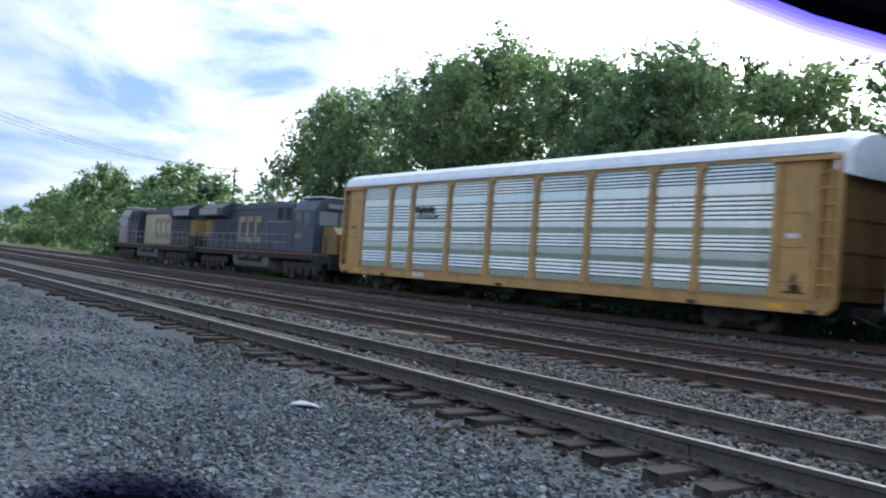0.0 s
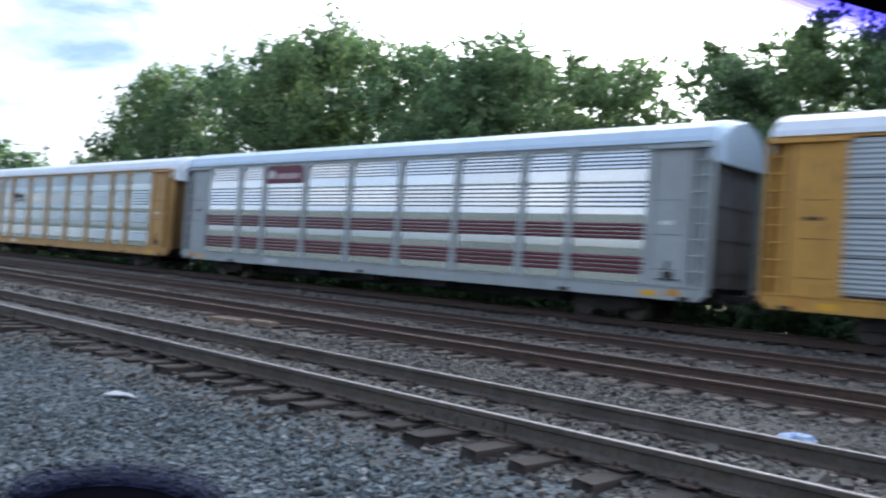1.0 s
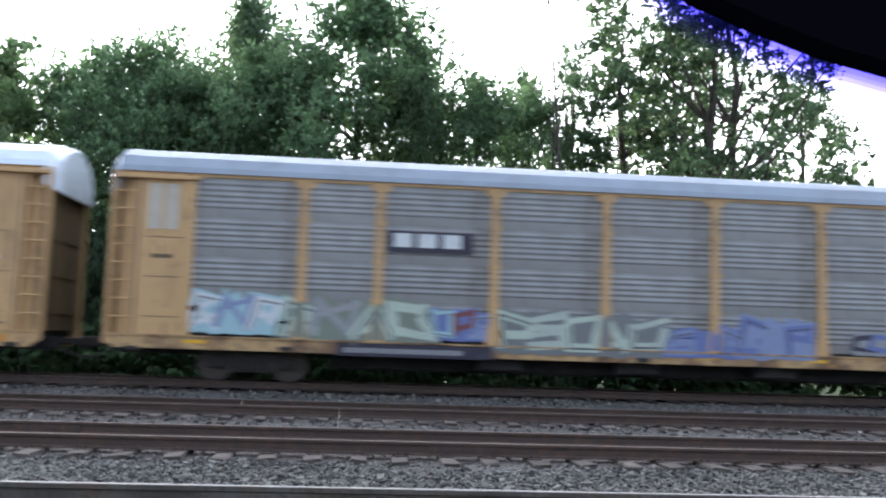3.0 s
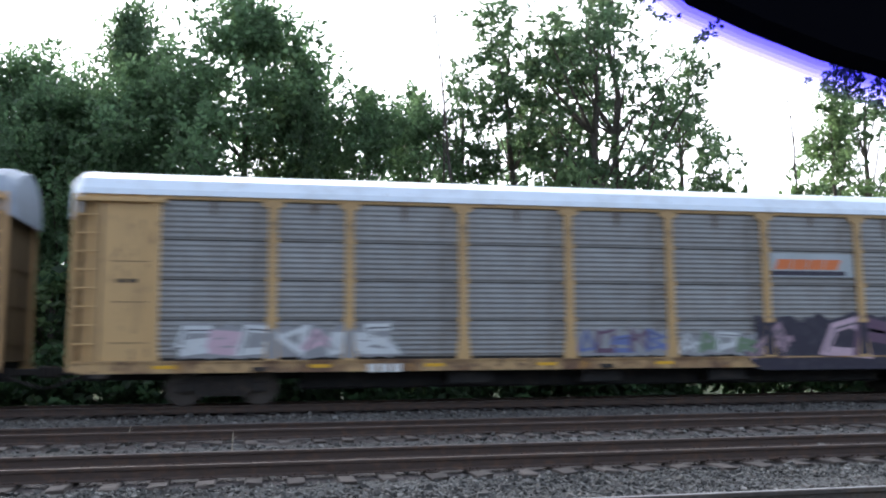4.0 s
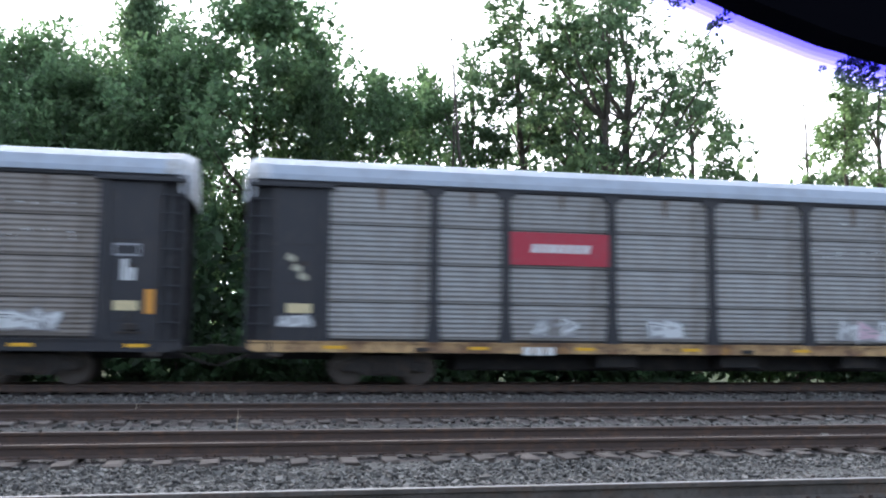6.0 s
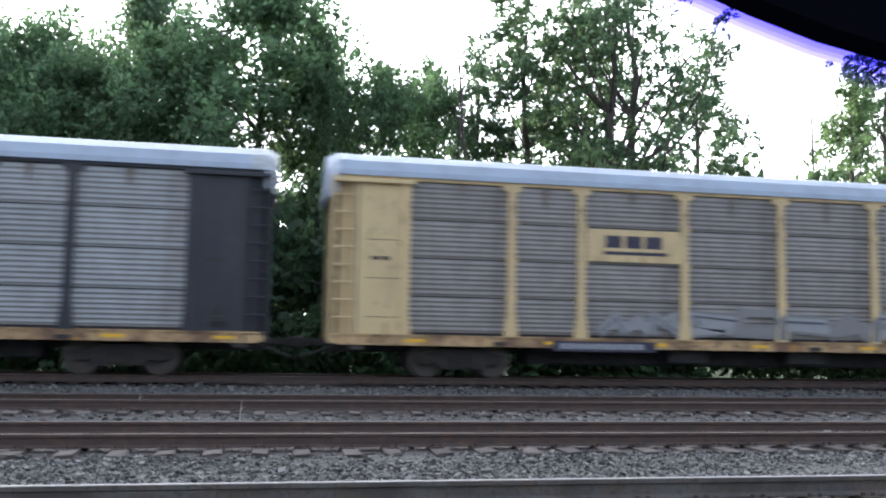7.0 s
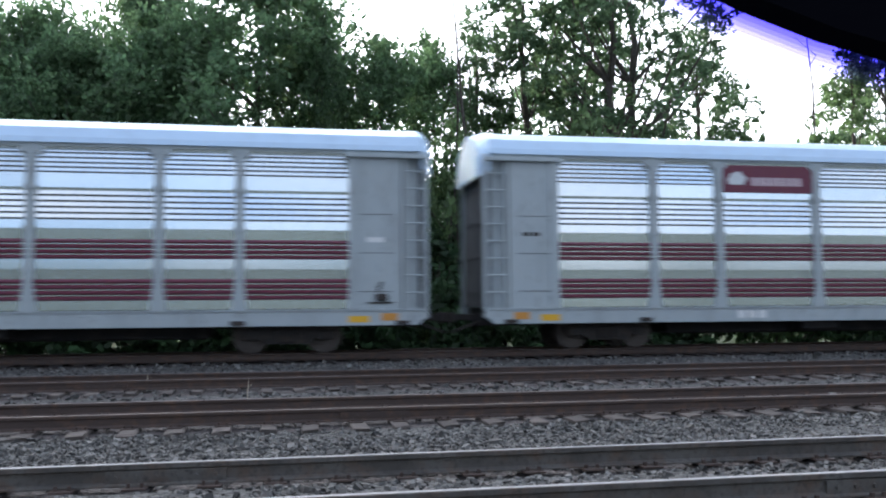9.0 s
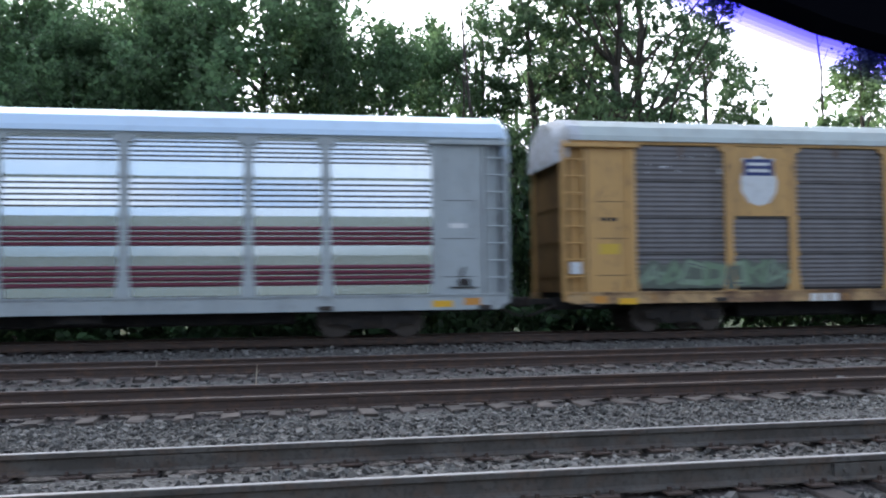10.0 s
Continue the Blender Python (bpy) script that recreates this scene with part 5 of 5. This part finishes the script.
def plant(ob, x, y, height, wide, turn, full):
    """Sets a tree, or a copy of it, at x, y, scaled to that height, and to that width."""
    m = pose(x, y, -0.6, 0, 0, turn)
    if ob.name in USED:
        ob = copy_thing(ob, m)
    else:
        USED.add(ob.name)
        ob.matrix_basis = m
    ob.scale = (wide, wide, height / full)


# (kind, x, y, height, width)
WOOD_WEST = [(0, -87.5, 44, 18.8, 1.15), (2, -82, 43, 18.8, 1.45), (1, -74, 46, 18.2, 1.25), (0, -64, 44, 19.6, 1.5), (1, -57, 46, 19.4, 1.5),
             (2, -50, 42, 17.2, 1.5), (0, -44, 42, 16.2, 1.5), (1, -38, 43, 15.6, 1.4), (2, -34, 40, 14.2, 1.2), (2, -28, 41, 13.0, 1.2),
             (3, -24, 42, 13.6, 1.15), (3, -19, 43, 14.0, 1.15), (3, -15.5, 41, 13.4, 1.0), (3, -33, 45, 15.0, 1.1), (0, -36.5, 38, 13.2, 1.05),
             (2, -56, 39, 16.5, 1.2), (0, -77, 41, 15.0, 0.9), (2, -25, 37, 11.6, 1.1), (1, -19.5, 38, 11.2, 0.9), (2, -14.5, 37, 11.2, 0.9)]
WOOD_EAST = [(2, -11.8, 38, 13.0, 0.85), (0, -9.0, 37, 13.2, 0.85), (1, -5.9, 41, 16.2, 0.75), (2, -4.6, 36.5, 12.6, 0.95), (0, -0.7, 36, 15.6, 1.05),
             (1, 1.6, 36.5, 13.0, 0.62), (2, 4.6, 36, 12.0, 0.78), (2, 7.0, 38, 12.6, 0.68), (0, -7.6, 35.5, 11.6, 0.75)]
FAR_WOOD = [(-141, 52, 13.5), (-152, 52, 15.5), (-164, 52, 16.0), (-176, 52, 14.0), (-216, 55, 17.5), (-228, 55, 20.0), (-243, 55, 19.0), (-262, 56, 16.5), (-285, 56, 15.5),
            (-310, 58, 14.5), (-340, 60, 14.0), (-380, 60, 13.0), (-430, 60, 13.0), (-190, 60, 10.0), (-204, 62, 9.0)]


def plant_all():
    rnd = random.Random(5)
    for k, x, y, h, w in WOOD_WEST:
        plant(WEST_TREES[k], x, y, h, w, rnd.uniform(0, 360), (14, 14, 12, 12)[k])
    for k, x, y, h, w in WOOD_EAST:
        plant(MAPLES[k], x, y, h, w, rnd.uniform(0, 360), (14, 14, 12)[k])
    for x, y, h in FAR_WOOD:
        k = rnd.randrange(2)
        plant(FAR_TREES[k], x, y, h, rnd.uniform(1.3, 1.8), rnd.uniform(0, 360), (14, 12)[k])
    for k, x, y, h, w, turn in ((1, 8.4, 37.5, 14.8, 0.8, 20), (1, 10.9, 36.5, 17.4, 1.15, 140), (1, 13.2, 38, 17.0, 1.35, 300), (0, 17.0, 37, 20.0, 1.12, 60), (1, 19.6, 38, 15.8, 0.95, 250),
                                (2, 26.6, 36.5, 13.8, 1.0, 10), (1, 29.6, 38, 16.6, 1.2, 90)):
        plant(POPLARS[k], x, y, h, w, turn, (17, 16, 14)[k])
    x = -120.0
    while x < 60:
        k = rnd.choice((0, 0, 1, 1, 2))
        y = rnd.uniform(29.5, 33.0)
        tall = rnd.uniform(2.6, 4.4) * (1.25 if x < 4 else 1.45)
        plant(SHRUBS[k], x, y, tall, rnd.uniform(0.8, 1.15), rnd.uniform(0, 360), (4.2, 3.4, 5.6)[k])
        x += rnd.uniform(1.6, 2.6) * (1.0 if x > -45 else 1.8)
    for i in range(9):
        plant(FAR_TREES[i % 2], -62 + 12 * i, 54 + rnd.uniform(-1, 1), 6.5, 1.5, rnd.uniform(0, 360), (14, 12)[i % 2])
    for x, y, h in ((11.0, 31.0, 8.4), (1.5, 33, 7.5), (20.6, 36, 9.0), (23.4, 35, 9.0), (-14, 33, 8.0), (9.4, 31.5, 7.6), (8.6, 33, 7.8), (12.6, 32.5, 7.4), (6.4, 32, 7.4)):
        plant(SHRUBS[2], x, y, h, 0.8, 40, 5.6)


plant_all()


def make_snag(x, y, top, lean, seed):
    """A thin dead trunk with a few bare twigs."""
    rnd = random.Random(seed)
    t = thing("dead_tree", "thin bare dead tree standing above the shrubs", "tree", pose(x, y, -0.6), "dead trees behind the railway")
    bm = bmesh.new()
    pts = [Vector((lean * (q ** 1.6), 0.2 * q, (top + 0.6) * q)) + Vector((rnd.uniform(-0.12, 0.12), 0, 0)) for q in (0, 0.2, 0.4, 0.6, 0.8, 1.0)]
    limb(bm, pts, 0.13, 0.02, 6)
    part("trunk", bm, BARK, t)
    for i in range(7):
        k = rnd.choice((2, 3, 3, 4))
        p = pts[k].lerp(pts[min(k + 1, 5)], rnd.random())
        bm = bmesh.new()
        limb(bm, [p, p + Vector((rnd.uniform(-0.5, 0.5), 0.1, 0.5)), p + Vector((rnd.uniform(-0.9, 0.9), 0.2, 1.3))], 0.03, 0.008, 5)
        part("twig", bm, BARK, t)


for spec in ((7.9, 34.0, 15.6, -1.1, 1), (24.0, 35.0, 13.4, -0.7, 2), (7.2, 35.5, 12.0, 0.4, 3)):
    make_snag(*spec)


def make_weeds():
    """A thick low bank of weeds and brambles along the far side of the main track."""
    rnd = np.random.default_rng(9)
    n = 620
    cs = [(x, y, z) for x, y, z in zip(rnd.uniform(-75, 36, n), rnd.uniform(27.4, 29.8, n), rnd.uniform(-0.5, 1.3, n))]
    cs += [(x, y, z) for x, y, z in zip(rnd.uniform(-60, 36, 420), rnd.uniform(33.5, 37.0, 420), rnd.uniform(-0.3, 2.6, 420))]
    n = len(cs)
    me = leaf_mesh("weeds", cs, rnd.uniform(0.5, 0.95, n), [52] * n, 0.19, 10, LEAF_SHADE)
    tagged(new("weeds", me), "thick weeds and brambles coloured dark as in shade, beside the main track", "weeds", kind="stuff")



make_weeds()


# ---- small things on the ground ----
def make_small_things():
    z = ground_z(-8.7, 4.3)
    bm = prism(bmesh.new(), [(-0.19, -0.06), (-0.05, -0.10), (0.13, -0.08), (0.19, 0.0), (0.07, 0.08), (-0.13, 0.07)], 0.0, 0.012)
    bmesh.ops.rotate(bm, verts=bm.verts, matrix=Matrix.Rotation(radians(-90), 3, "X"))
    for i, v in enumerate(bm.verts):
        v.co.z += 0.03 * ((i % 3) / 2)
    p = part("paper_scrap", bm, material("dirty_paper", (0.42, 0.45, 0.49), 0.8, spots=[(6, 0.5, 0.7, (0.45, 0.45, 0.45))]))
    p.matrix_basis = pose(-8.7, 4.32, z + 0.035, 0, 0, 25)
    tagged(p, "crumpled white paper scrap lying on gravel", "litter")
    bm = bmesh.new()
    bmesh.ops.create_icosphere(bm, subdivisions=3, radius=1.0)
    for v in bm.verts:
        k = 1 + 0.28 * noise.noise(v.co * 1.7)
        v.co = Vector((v.co.x * 0.19 * k, v.co.y * 0.10 * k, v.co.z * 0.075 * k))
    p = part("plastic_bag", bm, material("pale_blue_plastic", (0.22, 0.36, 0.62), 0.35, spots=[(5, 0.5, 0.7, (0.62, 0.70, 0.80))]))
    p.matrix_basis = pose(-3.56, 8.6, ground_z(-3.56, 8.6) + 0.06, 0, 0, 12)
    tagged(p, "crumpled pale blue plastic bag on ballast beside the siding", "litter")
    wood = material("weathered_plank", (0.24, 0.18, 0.13), 0.85, spots=[(8, 0.45, 0.7, (0.14, 0.10, 0.075))], bump=0.004, bump_scale=20)
    for x, y, w, a in ((-16.9, 10.7, 0.95, 6), (-16.2, 11.15, 0.85, 3)):
        p = part("plank", boxed(-w / 2, w / 2, -0.12, 0.12, -0.05, 0.05, bevel=0.01), wood)
        p.matrix_basis = pose(x, y, ground_z(x, y) + 0.09, 0, 0, a)
        tagged(p, "weathered pale wooden plank beside the track", "plank", "planks")
    stalk = material("dry_stalk", (0.42, 0.36, 0.26), 0.8)
    for x, y, h, lean in ((-0.38, 15.5, 0.34, 0.02), (-2.4, 18.2, 0.22, 0.03), (-18.2, 2.6, 0.45, -0.06)):
        bm = bmesh.new()
        limb(bm, [Vector((0, 0, -0.05)), Vector((lean * 0.4, 0, h * 0.5)), Vector((lean, 0.02, h))], 0.012, 0.004, 5)
        rod(bm, (lean * 0.5, 0.01, h * 0.55), (lean * 0.5 + 0.07, 0.03, h * 0.75), 0.005, 0.002, 5)
        p = part("weed_stalk", bm, stalk if y > 5 else STEEL_DARK)
        p.matrix_basis = pose(x, y, ground_z(x, y))
        tagged(p, "thin dry weed stalk standing in ballast" if y > 5 else "thin dark stick standing in gravel", "stalk")
    pale = material("pale_stone", (0.36, 0.36, 0.35), 0.9, spots=[(9, 0.5, 0.7, (0.36, 0.35, 0.33))])
    for i, (x, y, s) in enumerate(((-6.8, 4.9, 0.030), (-6.65, 4.85, 0.022), (-5.1, 4.45, 0.034), (-4.9, 4.3, 0.026), (-6.3, 4.6, 0.03), (-7.9, 4.2, 0.028), (-4.6, 3.9, 0.03))):
        bm = bmesh.new()
        bmesh.ops.create_icosphere(bm, subdivisions=1, radius=s)
        for v in bm.verts:
            v.co *= 1 + 0.8 * noise.noise(v.co * 14 + Vector((i * 3.1, 0, 0)))
        p = part("pale_rock", bm, pale)
        p.matrix_basis = pose(x, y, ground_z(x, y) + s * 0.45)
        tagged(p, "pale angular rock lying among the gravel", "rock", "pale rocks")


make_small_things()


# ---- utility pole and wires ----
def make_pole():
    t = thing("utility_pole", "tall wooden utility pole with a crossarm behind the trees", "utility pole", pose(-113, 44, -0.5))
    bm = bmesh.new()
    limb(bm, [Vector((0, 0, 0)), Vector((0, 0, 6)), Vector((0, 0, 13.4))], 0.17, 0.11, 8)
    part("shaft", bm, BARK, t)
    part("crossarm", boxed(-1.3, 1.3, -0.06, 0.06, 12.7, 12.85), BARK, t)
    for x in (-1.2, -0.6, 0.6, 1.2):
        part("insulator", rod(bmesh.new(), (x, 0, 12.85), (x, 0, 13.05), 0.05, sides=8), WHITE_PAINT, t)
    for i, y in enumerate((0.0, 1.2, 2.6)):
        bm = bmesh.new()
        a, b = Vector((-113 + i * 0.6, 44, 12.4)), Vector((-75, -6 + y, 14.6 + 0.25 * i))
        pts = [a.lerp(b, q / 16) + Vector((0, 0, -2.2 * math.sin(math.pi * q / 16))) for q in range(17)]
        limb(bm, pts, 0.018, 0.018, 5)
        w = part("power_cable", bm, STEEL_BLACK)
        tagged(w, "thin black power cable sagging from the pole", "cable", "power cables")


make_pole()


# ---- the petal hood close round the lens, which shades two corners of the view ----
def make_hood():
    t = thing("lens_hood", "black petal hood with stepped blur strips close before the lens", "lens hood", Matrix.Identity(4))
    black = material("matt_black_plastic", (0.004, 0.004, 0.006), 0.95)
    black.node_tree.nodes["Principled BSDF"].inputs["Specular IOR Level"].default_value = 0.0

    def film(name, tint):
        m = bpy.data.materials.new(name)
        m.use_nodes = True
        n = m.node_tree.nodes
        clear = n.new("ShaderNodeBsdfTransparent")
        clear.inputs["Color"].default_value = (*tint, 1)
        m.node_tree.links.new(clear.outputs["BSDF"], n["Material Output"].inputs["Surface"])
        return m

    k = 0.07 / 1564

    def slab(name, edge, z, mat, parent, label=""):
        bm = bmesh.new()
        a = [bm.verts.new((x * k, y * k, -z)) for x, y in edge]
        bm.faces.new(a)
        if mat == black:
            b = [bm.verts.new((x * k, y * k, 0.004 - z)) for x, y in edge]
            bm.faces.new(b[::-1])
            for i in range(len(edge)):
                bm.faces.new((a[i], b[i], b[(i + 1) % len(edge)], a[(i + 1) % len(edge)]))
        bmesh.ops.recalc_face_normals(bm, faces=bm.faces[:])
        return part(name, bm, mat, parent, label)

    # tinted strips stepped outwards imitate the petals' blur and violet fringe
    violet, smoke = film("violet_fringe_film", (0.68, 0.66, 0.97)), film("grey_blur_film", (0.66, 0.66, 0.74))
    upper = [(340, 520), (431, 441), (540, 392), (660, 345), (800, 305), (1000, 270), (1000, 520)]
    p = slab("petal", upper, 0.070, black, t)
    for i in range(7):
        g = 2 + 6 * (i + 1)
        slab("thin_edge", [(x - 0.55 * g, y - g) if x < 1000 else (x, y - g) for x, y in upper[:-1]] + [upper[-1]], 0.0701 + 0.0001 * i, violet, p, "violet see-through strip imitating the blurred edge")
    low = [(-560 + 140 * math.cos(q * math.pi / 12), -530 + 46 * math.sin(q * math.pi / 12)) for q in range(13)]
    leaf = slab("petal", low, 0.070, black, t)
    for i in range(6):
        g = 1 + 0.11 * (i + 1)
        slab("thin_edge", [(-560 + (x + 560) * g, -530 + (y + 530) * (1 + 0.16 * (i + 1))) for x, y in low], 0.0701 + 0.0001 * i, smoke, leaf, "grey see-through strip imitating the blurred edge")
    return t, leaf


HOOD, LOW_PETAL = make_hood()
# how far the hood sits up or down in the view, as a share of its width
HOOD_SHIFT = [(0.0, 68), (0.5, 90), (1.0, 105), (1.5, 45), (2.0, 30), (2.2, 45), (2.5, 50), (3.0, -8), (4.5, 16), (5.0, 18), (5.5, 8), (6.0, 14), (7.5, 18), (8.0, 14), (8.5, 16), (9.0, 22), (9.5, 26), (10.0, 34)]
# the lower petal's own offset within the hood: across, up
LOW_SHIFT = [(0.0, 0, 50), (0.5, 0, 67), (1.0, -30, 65), (1.5, -75, 50), (2.0, -95, 65), (2.2, -120, 70), (2.5, -130, 68), (3.0, -140, -20), (4.5, -140, -20), (10.0, -140, -20)]


# ---- what moves: the train runs at an even speed ----
def motions():
    for ob in CARS + ENGINES:
        x, y, z = ob.matrix_basis.translation
        walk(ob, [(t, pose(x - SPEED * t, y, z)) for t in (0.0, 2.5, 5.0, 7.5, 10.0)])
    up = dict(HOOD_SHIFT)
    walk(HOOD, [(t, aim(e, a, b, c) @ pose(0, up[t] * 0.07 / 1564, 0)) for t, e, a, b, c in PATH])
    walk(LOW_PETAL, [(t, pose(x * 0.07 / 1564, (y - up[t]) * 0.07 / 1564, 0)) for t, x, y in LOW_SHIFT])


motions()
